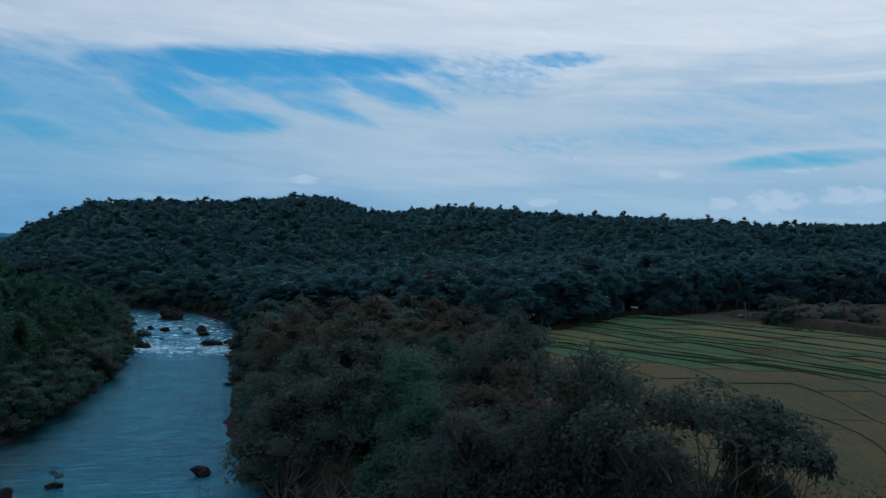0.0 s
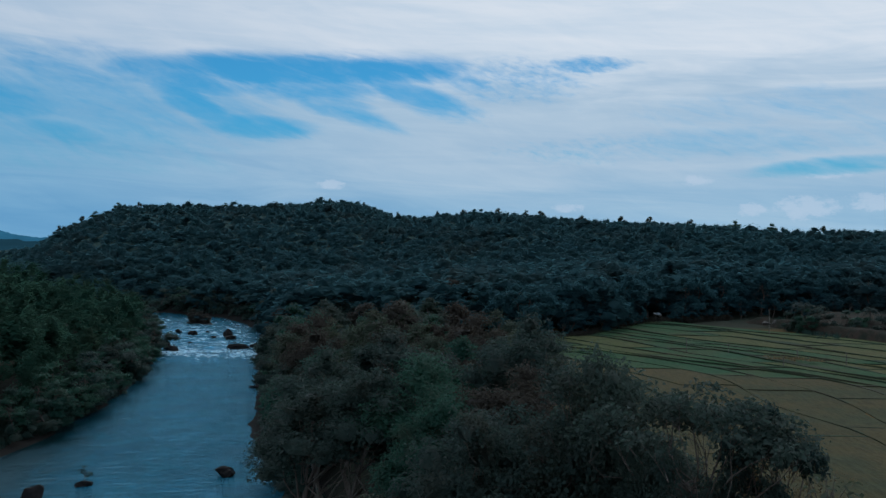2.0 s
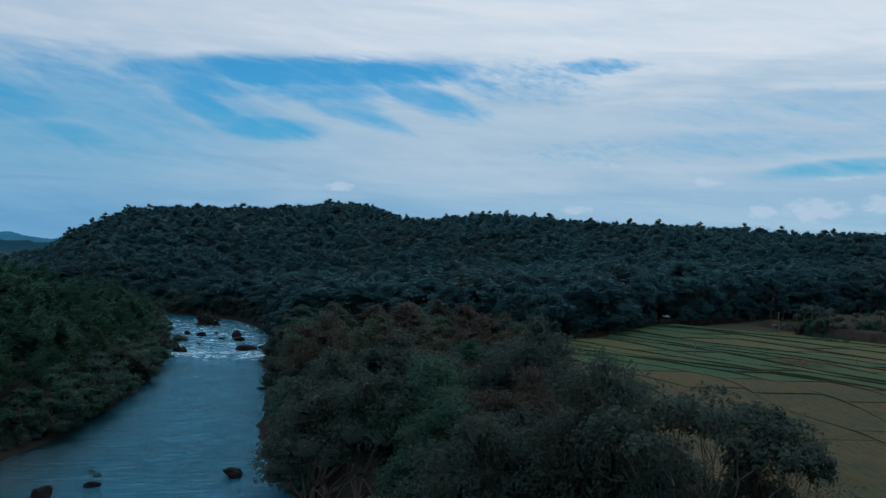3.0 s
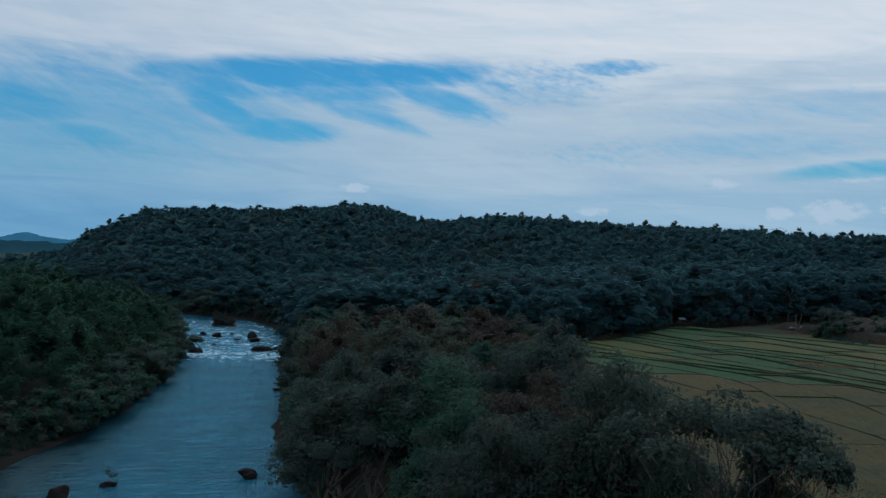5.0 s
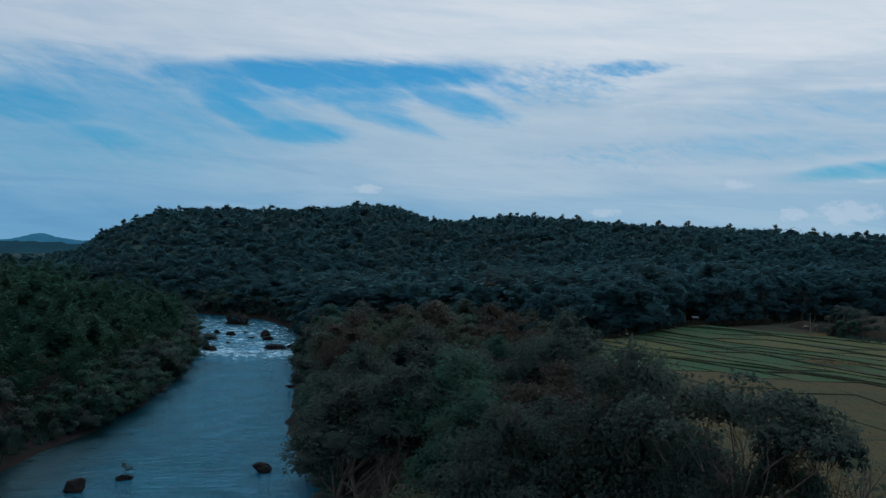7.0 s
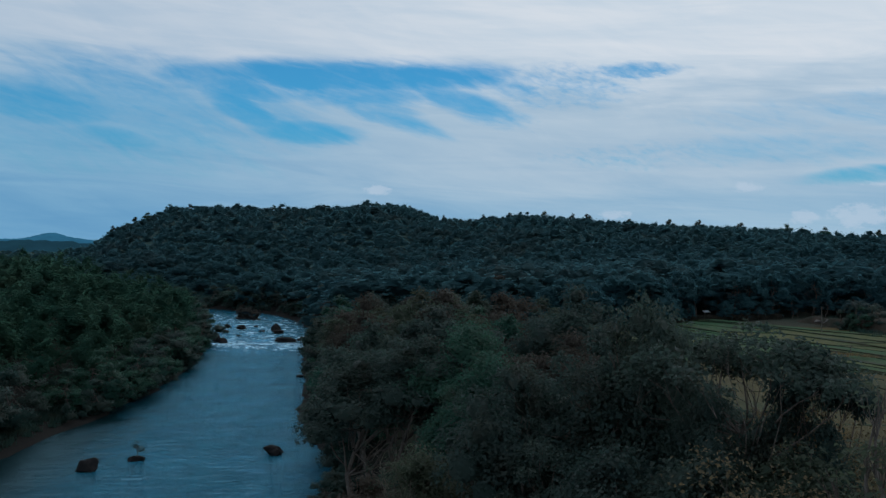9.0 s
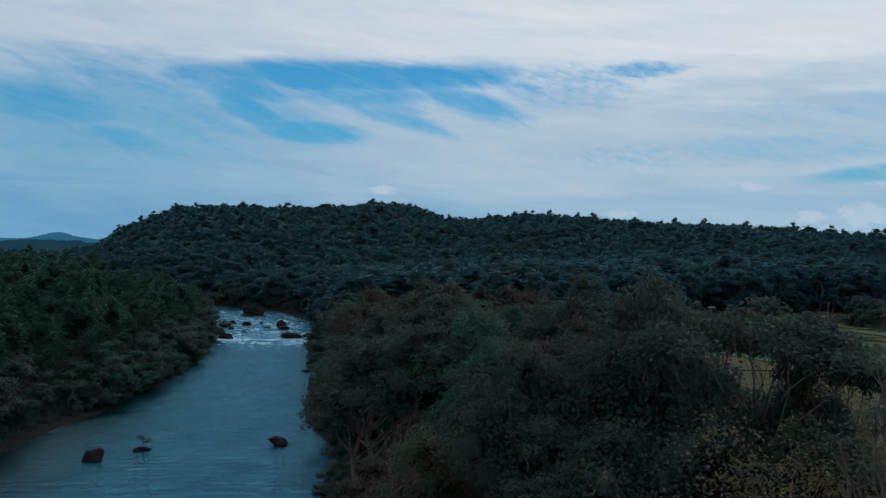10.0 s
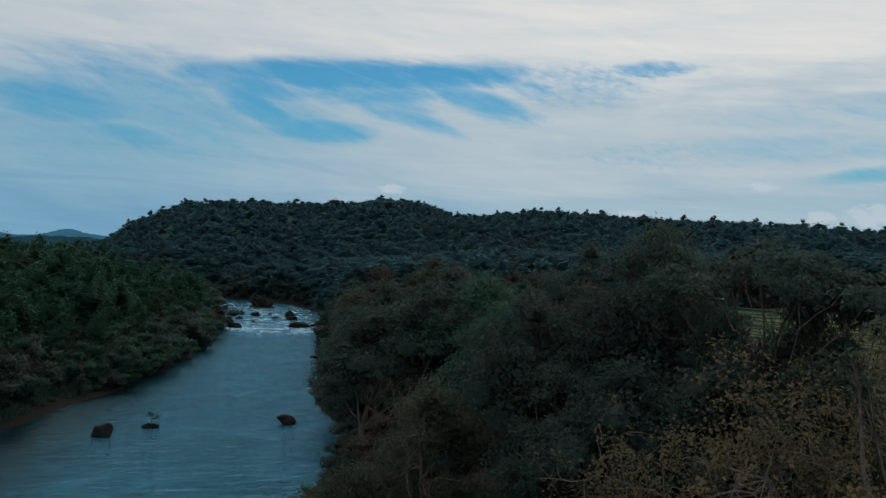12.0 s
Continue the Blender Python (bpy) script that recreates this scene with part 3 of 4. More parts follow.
def ico(level):
    bm = bmesh.new()
    bmesh.ops.create_icosphere(bm, subdivisions=level, radius=1)
    v = np.array([x.co for x in bm.verts])
    f = np.array([[x.index for x in p.verts] for p in bm.faces])
    bm.free()
    return v, f


ICO = {1: ico(1), 2: ico(2)}


def grow(seed, h, r0, lobes, per_lobe, leaf, clear=0.35, flat=0.7, limb_sides=5, twigs=3, low=0.0, depth=0.36, loose=0.0, size=(0.24, 0.46), heart=0.0, heart_level=1, bare=0, crook=1.0, tri=False, dome=0.0, fringe=1.25, wild=0.5, limb_size=1.0, root=0.25, crisp=0.55):
    """Wood and leaves of one tree, its foot at the origin. heart: share of each clump that is dense; bare: leafless twigs at the top."""
    r = np.random.default_rng(seed)
    wood, tops, hearts = [], [], []
    fork = clear * h + 0.12 * h
    tip = np.array([r.normal(0, 0.04) * h, r.normal(0, 0.04) * h, 0.72 * h])
    trunk = bend((0, 0, -0.08 * h), tip, r, 0, 8)
    base = 0.020 * h
    wood.append(tube(trunk, np.linspace(base, base * 0.3, 8) * np.array([1.35, 1.05, 1, 1, 1, 1, 1, 1]), limb_sides + 2))
    mid = h * (1 - depth) - 0.02 * h
    for k in range(lobes):
        u = r.normal(0, 1, 3)
        u /= np.linalg.norm(u)
        if u[2] < -0.35 - low:
            u[2] *= -0.6
        reach = r.uniform(0.45 + 0.3 * dome, 1.0) ** 0.6
        if r.random() < dome:
            u[2] = abs(u[2])
        if k == 0:
            u, reach = np.array([0.1, 0.0, 0.99]), 1.0
        lr = r0 * r.uniform(*size)
        c = np.array([u[0] * (r0 - lr * 0.6) * reach, u[1] * (r0 - lr * 0.6) * reach, mid + u[2] * (depth * h - lr * 0.5) * reach])
        start = trunk[min(7, 4 + int(r.integers(0, 4)))] if c[2] > fork else trunk[3]
        m = 4 if tri else 9
        limb = bend(start, c, r, -0.04 * h * r.random(), m, crook)
        thick = base * r.uniform(0.2, 0.38) * limb_size
        wood.append(tube(limb, np.linspace(thick, thick * 0.2, m), limb_sides))
        for _ in range(twigs):
            w = r.normal(0, 1, 3)
            w[2] = abs(w[2]) * 0.8
            e = c + w / np.linalg.norm(w) * lr * r.uniform(0.7, 1.1)
            wood.append(tube(bend(limb[m - 2], e, r, 0, 4), np.linspace(thick * 0.28, thick * 0.08, 4), 3))
        n = int(per_lobe * r.uniform(0.6, 1.4) * (lr / (0.35 * r0)) ** 2)
        d = r.normal(0, 1, (n, 3))
        d /= np.linalg.norm(d, axis=1, keepdims=True)
        d[:, 2] = np.where(d[:, 2] < -0.55, -d[:, 2] * 0.7, d[:, 2])

        def lumpy(q):
            return 1 + 0.22 * np.sin(q[:, 0] * 5 + k) * np.sin(q[:, 1] * 5 + 2 * k) + 0.12 * np.sin(q[:, 2] * 9 + k)
        if heart:
            hv, hf = ICO[heart_level]
            hearts.append((c + hv * (lr * heart * lumpy(hv) * r.uniform(*((0.95, 1.05) if tri else (0.85, 1.15)), len(hv)))[:, None] * np.array([1, 1, flat]), hf))
            inner = max(heart * 0.95, 0.55)
            rad = lr * lumpy(d) * (inner + ((fringe if tri else 1.08) - inner) * r.random(n) ** (1.0 if tri else 0.7))
        else:
            rad = lr * lumpy(d) * (0.5 + 0.55 * r.random(n) ** 0.6 + loose * r.random(n))
        tops.append((c + d * rad[:, None] * np.array([1, 1, flat]), d))
    for _ in range(bare):
        a = r.uniform(0, 6.28)
        e = np.array([math.cos(a) * r0 * r.uniform(0.1, 0.7), math.sin(a) * r0 * r.uniform(0.1, 0.7), h * r.uniform(0.96, 1.06)])
        way = bend(trunk[6], e, r, 0.03 * h, 11, 2.2)
        wood.append(tube(way, np.linspace(base * 0.13, base * 0.03, 11), 4))
        for j in (2, 3, 4, 5, 6, 7, 8, 9):
            w = e - trunk[6]
            w = w / np.linalg.norm(w) + r.normal(0, 0.55, 3)
            wood.append(tube(bend(way[j], way[j] + w * h * r.uniform(0.05, 0.12), r, 0, 4), np.linspace(base * 0.06, base * 0.02, 4), 3))
    places, outs = np.concatenate([a for a, _ in tops]), np.concatenate([b for _, b in tops])
    whole = places - np.array([0, 0, mid - root * h])
    whole /= np.linalg.norm(whole, axis=1, keepdims=True) + 1e-6
    dome_out = outs * 0.65 + 0.5 * whole
    outs = outs * 0.3 + 0.75 * whole
    lv, lf, ln = leaves(r, places, leaf, outs, wild, tri)
    # leaves of one clump shade as a rounded whole
    ln = ln * crisp + np.repeat(dome_out, 3 if tri else 4, 0)
    if not tri:
        lf = np.concatenate([lf[:, [0, 1, 2]], lf[:, [0, 2, 3]]])
    if hearts:
        hv, hf = join(hearts)
        ln = np.concatenate([ln, hv - np.array([0, 0, mid - root * h])])
        lf = np.concatenate([lf, hf + len(lv)])
        lv = np.concatenate([lv, hv])
    ln /= np.linalg.norm(ln, axis=1, keepdims=True) + 1e-6
    return join(wood), (lv, lf, ln)


FORMS = {}


def form(key, leaf_mat, bark_mat, *args, **kw):
    """The shared meshes of one form of tree."""
    (wv, wf), (lv, lf, ln) = grow(*args, **kw)
    FORMS[key] = (mesh_np("trunk", wv, wf, bark_mat, smooth=True), mesh_np("crown", lv, lf, leaf_mat, smooth=True, normals=ln), args[1])


def plant(key, x, y, h, turn=0.0, wide=1.0, label="", category="tree", group="", name="tree", z=None):
    trunk, crown, h0 = FORMS[key][:3]
    s = h / h0
    t = tagged(new(name), label, category, group)
    t.matrix_basis = pose(x, y, float(land(x, y)) if z is None else z, 0, 0, turn) @ Matrix.Diagonal((s * wide, s * wide, s, 1))
    part("trunk", trunk, t)
    part("crown", crown, t)
    return t


# broad trees close to the camera
form("broad_a", LEAF_DARK, BARK, 1, 16, 4.9, 30, 620, 0.23, crisp=1.1, clear=0.5, depth=0.14, twigs=2, size=(0.15, 0.25), crook=2.6, low=-0.2, flat=0.62, dome=0.35, loose=0.12, limb_size=0.55, root=0.4)
form("broad_b", LEAF_DARK, BARK, 2, 16, 5.0, 54, 620, 0.22, crisp=1.0, clear=0.25, depth=0.42, twigs=2, size=(0.16, 0.27), loose=0.05, crook=1.6, low=0.2, dome=0.6)
form("reach", LEAF_DARK, BARK, 17, 14, 3.4, 16, 620, 0.23, crisp=1.1, clear=0.62, depth=0.14, twigs=3, size=(0.20, 0.34), loose=0.12, crook=2.6, low=-0.3, flat=0.6, root=0.4)
form("dry_a", LEAF_DRY, BARK, 3, 12, 4.6, 40, 440, 0.14, limb_size=0.4, clear=0.12, depth=0.46, twigs=2, loose=0.4, crook=2.6, low=0.5, size=(0.14, 0.30))
form("dry_b", LEAF_DRY, BARK, 4, 12, 4.4, 32, 440, 0.14, limb_size=0.4, clear=0.2, depth=0.44, twigs=2, loose=0.4, crook=2.6, low=0.3, size=(0.14, 0.30))
form("slender", LEAF_OLIVE, BARK, 18, 16, 2.0, 9, 70, 0.2, clear=0.6, depth=0.22, twigs=4, size=(0.2, 0.34), crook=2.0, loose=0.3)
# trees of the strip beside the river
for n, mat in enumerate((LEAF_GREEN, LEAF_DARK, LEAF_OLIVE, LEAF_RUSSET)):
    form("near_%d" % n, mat, BARK, 10 + n, 13, 4.5, 30, 620, 0.20, crisp=0.85, clear=0.15, depth=0.44, low=0.3, twigs=1, limb_sides=4, size=(0.20, 0.38), heart=0.5, dome=0.7)
    form("mid_%d" % n, mat, BARK, 20 + n, 12, 4.2, 24, 430, 0.23, crisp=0.8, clear=0.15, depth=0.46, low=0.3, twigs=0, limb_sides=3, size=(0.20, 0.40), heart=0.5, dome=0.7)
    form("off_%d" % n, mat, BARK, 40 + n, 11, 4.2, 18, 200, 0.34, dome=0.6, clear=0.12, depth=0.48, low=0.5, twigs=0, limb_sides=3, size=(0.20, 0.42), heart=0.55, tri=True, fringe=1.1, root=0.45)
for n, mat in enumerate((LEAF_BUSH, LEAF_GREEN, LEAF_DARK)):
    form("bush_%d" % n, mat, BARK, 30 + n, 6, 3.4, 15, 240, 0.24, clear=0.02, depth=0.54, low=1.0, twigs=0, limb_sides=3, size=(0.20, 0.40), heart=0.55, tri=True, fringe=1.1, root=0.4)

plant("broad_a", 8.3, 34.4, 17.2, 20, 0.9, "broad open tree with drooping dark leaves above the paddies")
plant("reach", 11.2, 34.6, 16.3, 75, 0.5, "dark-leaved tree whose limbs reach out over the field")
for x, y, h, wide, turn in ((6.7, 33.6, 14.5, 0.5, 10), (11.0, 33.0, 13.7, 0.5, 140), (9.2, 33.5, 13.8, 0.5, 60), (10.4, 36.0, 13.8, 0.6, 250)):
    plant("near_1", x, y, h, turn, wide, "dark leafy tree under a broader crown", group="field-edge trees")
for x, y, h, turn in ((9.9, 34.6, 14.0, 20), (11.8, 36.4, 13.8, 110), (12.6, 33.4, 13.4, 300), (13.6, 34.5, 12.8, 0), (16.6, 36.0, 11.6, 150), (18.5, 40.0, 10.6, 240)):
    plant("dry_a", x, y, h, turn, 0.85, "sparse tree with brown leaves at the field's edge", group="field-edge trees")
plant("near_1", 6.4, 41.4, 16.4, 20, 0.8, "dark leafy tree behind taller ones")
plant("near_1", 5.2, 39.2, 17.6, 200, 0.56, "dark tree with a full rounded crown above the paddies")
plant("broad_b", 4.3, 40.2, 17.0, 75, 0.8, "tall dark green tree with a dense crown")
form("twiggy", LEAF_OLIVE, BARK_PALE, 5, 11, 4.0, 22, 420, 0.18, clear=0.2, depth=0.44, twigs=3, low=0.4, crook=1.5, heart=0.4)
plant("twiggy", -5.6, 42.4, 10.6, 0, 0.9, "olive tree with pale bare twigs above its crown")
plant("dry_a", 5.4, 26.2, 13.8, 10, 0.8, "half-bare tree with pale twigs and dry leaves")
plant("dry_b", 8.6, 27.2, 12.6, 130, 0.8, "half-bare tree with pale twigs and dry leaves")
form("open_a", LEAF_DARK, BARK, 6, 12, 3.6, 15, 300, 0.16, clear=0.42, depth=0.3, twigs=4, size=(0.18, 0.32), crook=2.4, heart=0.2, bare=1)
plant("open_a", 11.6, 29.0, 11.6, 40, 0.8, "open dark tree with a visible trunk at the field's edge")
plant("twiggy", 9.4, 30.5, 13.0, 60, 0.9, "olive tree with pale twigs at the field's edge")
plant("dry_a", 13.2, 31.4, 12.4, 200, 0.8, "sparse tree with brown leaves at the field's edge")
plant("slender", 8.8, 22.6, 16.6, 0, 1.0, "slender young tree with tufts of leaves at its top")


def stray(r, a, way, length, n, wild=0.42, lift=0.05):
    """A branch that strays as it grows."""
    out, d = [np.asarray(a, float)], np.asarray(way, float) / np.linalg.norm(way)
    turn = r.normal(0, wild, 3)
    for _ in range(n - 1):
        turn = turn * 0.55 + r.normal(0, wild, 3)
        d = d + turn * 0.6 + np.array([0, 0, lift])
        d /= np.linalg.norm(d)
        out.append(out[-1] + d * length / (n - 1))
    return np.array(out)


def bare_form(key, seed, h, boughs, leaf_mat, bark_mat):
    """A nearly leafless tree: a leaning trunk, straying boughs, twigs on every bough and a few tufts of leaves."""
    r = np.random.default_rng(seed)
    trunk = stray(r, (0, 0, -0.4), (0.05, 0, 1), h * 0.9, 14, 0.16, 0.12)
    wood, places = [tube(trunk, np.linspace(0.09, 0.008, 14), 6)], []
    for k in range(boughs):
        j = int(r.integers(5, 13))
        a = r.uniform(0, 6.28)
        bough = stray(r, trunk[j], (math.cos(a), math.sin(a), r.uniform(0.1, 0.7)), h * r.uniform(0.18, 0.34), 12)
        thick = 0.024 * (1.4 - j / 14)
        wood.append(tube(bough, np.linspace(thick, 0.012, 12), 5))
        for i in range(3, 12):
            w = bough[i] - bough[i - 1]
            w = w / np.linalg.norm(w) + r.normal(0, 0.7, 3)
            twig = stray(r, bough[i], w, r.uniform(0.4, 1.3), 6, 0.35)
            wood.append(tube(twig, np.linspace(0.014, 0.005, 6), 3))
            if r.random() < 0.7:
                places.append(twig[-1] + r.normal(0, 0.14, (14, 3)))
    places = np.concatenate(places)
    lv, lf, ln = leaves(r, places, 0.12, np.tile((0.0, 0.0, 0.4), (len(places), 1)), 0.8)
    lf = np.concatenate([lf[:, [0, 1, 2]], lf[:, [0, 2, 3]]])
    wv, wf = join(wood)
    FORMS[key] = (mesh_np("trunk", wv, wf, bark_mat, smooth=True), mesh_np("crown", lv, lf, leaf_mat), h)


bare_form("snag", 9, 12, 15, LEAF_DRY, BARK_PALE)
bare_form("snag_low", 15, 11, 12, LEAF_OLIVE, BARK_PALE)
plant("snag_low", 7.4, 28.6, 12.4, 200, 1.0, "nearly leafless tree with crooked pale branches", name="bare_tree", group="bare trees")
plant("snag_low", -5.2, 40.6, 11.2, 90, 0.8, "nearly leafless tree with crooked pale branches", name="bare_tree", group="bare trees")
plant("snag_low", 10.8, 26.4, 12.0, 20, 1.0, "nearly leafless tree with crooked pale branches", name="bare_tree", group="bare trees")
for x, y, h, turn in ((4.2, 25.4, 12.6, 20), (6.6, 25.2, 13.4, 140)):
    plant("snag", x, y, h, turn, 1.0, "nearly leafless tree with crooked pale branches", name="bare_tree", group="bare trees")
# dark leaf colour stands in for the shade under the tall trees
plant("broad_b", 0.8, 37.0, 11.6, 200, 0.9, "dense tree under taller ones, with dark leaves standing in for shade")
plant("dry_b", 3.0, 28.5, 9.6, 60, 0.9, "low sparse tree with brown leaves")
for k, (x, y) in enumerate(((3.0, 32.0), (6.4, 31.5), (9.8, 32.0), (13.0, 31.0), (16.0, 32.5), (4.8, 35.6), (11.0, 37.0), (14.4, 36.0), (18.0, 37.5), (7.8, 38.6), (13.0, 41.5), (17.0, 42.0), (21.0, 41.0), (10.0, 44.0), (15.4, 47.0), (20.0, 47.5))):
    tall = 21.6 - 0.285 * math.hypot(x, y)
    # the trees nearest the river get dark leaves in place of shade
    if x < 8:
        plant("near_1", x, y, tall, 70 * k, 0.9, "dense tree under taller ones, with dark leaves standing in for shade", group="field-edge trees")
    elif k % 3 == 2:
        plant("twiggy", x, y, tall, 70 * k, 0.85, "olive tree with pale twigs at the field's edge", group="field-edge trees")
    else:
        plant("dry_b" if k % 2 else "dry_a", x, y, tall, 50 * k, 0.95, "sparse tree with brown leaves at the field's edge", group="field-edge trees")


EMERGENT = (("near_0", -4.3, 60.5, 19.2, 1.0, "leafy green tree rising above the riverside wood"), ("mid_1", 4.4, 100.0, 17.7, 1.35, "dark rounded tree at the edge of the paddies"),
            ("mid_3", -10.0, 88.4, 18.0, 1.2, "russet tree rising above the riverside wood"), ("near_1", -0.2, 50.3, 17.0, 1.2, "dark green tree with a full crown above the paddies"),
            ("near_3", 0.6, 56.5, 17.3, 1.0, "reddish brown tree among green ones"),
            ("mid_2", -25.0, 137.0, 15.2, 1.1, "tree with an orange-tipped crown in the riverside wood"), ("near_1", -0.9, 41.2, 18.7, 0.85, "leafy bluish green tree below taller ones"),
            ("mid_0", -17.7, 92.0, 15.5, 1.3, "leafy green tree on the river bank"), ("mid_2", -24.0, 118.0, 16.0, 1.3, "olive tree rising above the riverside wood"),
            ("mid_1", -8.0, 76.0, 19.4, 1.2, "dark green tree rising above the riverside wood"), ("mid_3", -1.5, 112.0, 18.0, 1.2, "russet tree rising above the riverside wood"),
            ("near_1", -11.0, 62.0, 16.6, 1.25, "dark rounded tree in the riverside wood"))


def scatter(n, box, gap, seed, ok):
    r = np.random.default_rng(seed)
    out = []
    for _ in range(n):
        x, y = r.uniform(box[0], box[1]), r.uniform(box[2], box[3])
        if not ok(x, y):
            continue
        g = gap(x, y)
        if all((x - a) ** 2 + (y - b) ** 2 > g * g for a, b in out):
            out.append((x, y))
    return out


def strip_ok(x, y):
    d, side = river_edge(np.array(x), np.array(y))
    right = np.interp(y, (30, 60, 100, 125, 150, 175, 200, 230, 260), (0, 4, 4, 1, -7, -9, -7, 6, 20))
    return side > 0 and (4.2 if y > 85 else 1.5) < d and x < right and not (y < 85 and x < 4.5 - 0.25 * y)


# crowns that stand out of the strip
for key, x, y, top, wide, label in EMERGENT:
    plant(key, x, y, top - float(land(x, y)), 60 * x, wide, label)
TINTS = ("mid-green", "dark green", "olive green", "russet brown")
r = random.Random(12)
for x, y in scatter(5000, (-75, 32, 40, 262), lambda x, y: 5.8 + 0.01 * y, 5, strip_ok):
    d = float(river_edge(np.array(x), np.array(y))[0])
    top = np.interp(y, (40, 60, 100, 140, 200, 260), (15.0, 18.8, 18.4, 15.4, 14.2, 15.8)) - 6.0 * math.exp(-d / 5)
    h = (top - float(land(x, y))) * r.choice((0.5, 0.62, 0.74, 0.84, 0.92, 1.0, 1.1, 1.2)) * r.uniform(0.96, 1.04)
    kind = r.choice((0, 0, 1, 1, 1, 2, 2, 3, 3))
    plant(("near_%d" if y < 66 else "mid_%d" if y < 125 else "off_%d") % kind, x, y, h, r.uniform(0, 360), r.uniform(0.95, 1.2) * (12.0 / max(h, 8)) ** 0.5,
          "%s tree in the wooded strip beside the river" % TINTS[kind], group="riverside trees")


plant("bush_2", -23.0, 96.5, 7.6, 30, 0.75, "dark bushy tree hanging over the river", "tree")
plant("bush_2", -20.4, 93.0, 8.4, 140, 0.8, "dark bushy tree hanging over the river", "tree")
for n in range(3):
    # field-head trees are lightened with the same haze-tinted leaf colour
    form("head_%d" % n, LEAF_HAZED, BARK, 40 + n, 11, 4.2, 18, 280, 0.30, dome=0.6, clear=0.12, depth=0.48, low=0.8, twigs=0, limb_sides=3, size=(0.20, 0.42), heart=0.6, tri=True, fringe=1.1, root=0.6)
# the wall of trees at the head of the paddies
for k in range(30):
    x = 2 + k * 3.5 + r.uniform(-1, 1)
    y = float(wood_edge(x)) + (r.uniform(6, 13) if abs(x - 42) > 4 else 13.0)
    kind = r.choice((0, 0, 1, 1, 2))
    plant("head_%d" % kind, x, y, r.uniform(8.5, 13.0), r.uniform(0, 360), r.uniform(1.0, 1.35), "%s tree at the head of the paddies" % TINTS[kind], group="field-head trees")
for k in range(34):
    x = 3 + k * 3.1 + r.uniform(-1, 1)
    y = float(wood_edge(x)) + r.uniform(3, 6)
    if abs(x - 42.0) > 4:
        plant("head_%d" % r.choice((0, 1, 2)), x, y, r.uniform(4.2, 6.4), r.uniform(0, 360), r.uniform(1.0, 1.3), "dense bush under the trees at the head of the paddies", "bush", "field-head bushes", "bush")
for k in range(22):
    x = 26 + k * 1.7 + r.uniform(-0.6, 0.6)
    if abs(x - 42.0) > 4:
        plant("head_%d" % r.choice((0, 1, 2)), x, float(wood_edge(x)) + r.uniform(1.6, 2.6), r.uniform(2.0, 3.2), r.uniform(0, 360), r.uniform(1.1, 1.5), "low bush at the foot of the forest beyond the paddies", "bush", "field-head bushes", "bush")
plant("off_2", 5.9, 200.0, 10.4, 40, 1.05, "pale olive tree standing free of the forest")
plant("off_3", -9.0, 216.0, 11.4, 140, 1.2, "russet brown tree at the edge of the forest")


plant("near_2", -10.6, 37.2, 8.4, 40, 0.9, "olive tree leaning over the river bank")
plant("dry_b", -10.7, 41.6, 9.0 - float(land(-10.7, 41.6)), 60, 0.8, "tree with pale dry leaves on the river bank")
plant("twiggy", -8.2, 38.6, 8.6, 120, 0.9, "olive tree with pale twigs on the river bank")


# bushes along both banks
def bank_ok(x, y):
    d, side = river_edge(np.array(x), np.array(y))
    if side < 0:
        return (0.8 if y > 112 else 4.2) < d < 8
    return (3.0 < d < 6.2 and y > 92) or (0.6 < d < 9 and y < 92 and x < 2 - 0.22 * y)


for x, y in scatter(9000, (-150, -6, 40, 400), lambda x, y: 2.9 + 0.006 * y, 6, bank_ok):
    k = r.choice((0, 0, 1, 2))
    near_edge = x > -60 and y < 92
    plant("bush_%d" % k, x, y, r.uniform(2.0, 3.6) if near_edge else r.uniform(4.6, 8.2), r.uniform(0, 360), r.uniform(0.9, 1.25), "dense dark green bush on the river bank", "bush", "bank bushes", "bush")


def woods(name, spots, keys, heights, seed, mat, label, spread=1.0, sink=0.0):
    """A wood that nobody could count: light tree forms joined into one mesh."""
    r = np.random.default_rng(seed)
    vs, fs, ns, n = [], [], [], 0
    z = land(np.array([s[0] for s in spots]), np.array([s[1] for s in spots]))
    for (x, y), g in zip(spots, z):
        dist = math.hypot(x, y)
        v, f, ln = FAR[keys(dist) % int(r.integers(4))]
        a, h = r.uniform(0, 6.28), r.uniform(*heights) * (1.16 if r.random() < 0.08 else 1.0)
        c, s = math.cos(a), math.sin(a)
        wide = h * spread * r.uniform(0.7, 1.35)
        p = np.stack([(v[:, 0] * c - v[:, 1] * s) * wide + x, (v[:, 0] * s + v[:, 1] * c) * wide + y, v[:, 2] * h + g - 0.2 - sink * float(smooth((dist - 300) / 90))], -1)
        vs.append(p)
        fs.append(f + n)
        ns.append(np.stack([ln[:, 0] * c - ln[:, 1] * s, ln[:, 0] * s + ln[:, 1] * c, ln[:, 2]], -1))
        n += len(v)
    return tagged(new(name, mesh_np(name, np.concatenate(vs), np.concatenate(fs), mat, smooth=True, normals=np.concatenate(ns))), label, "woodland" if "woods" in name else "undergrowth", kind="stuff")


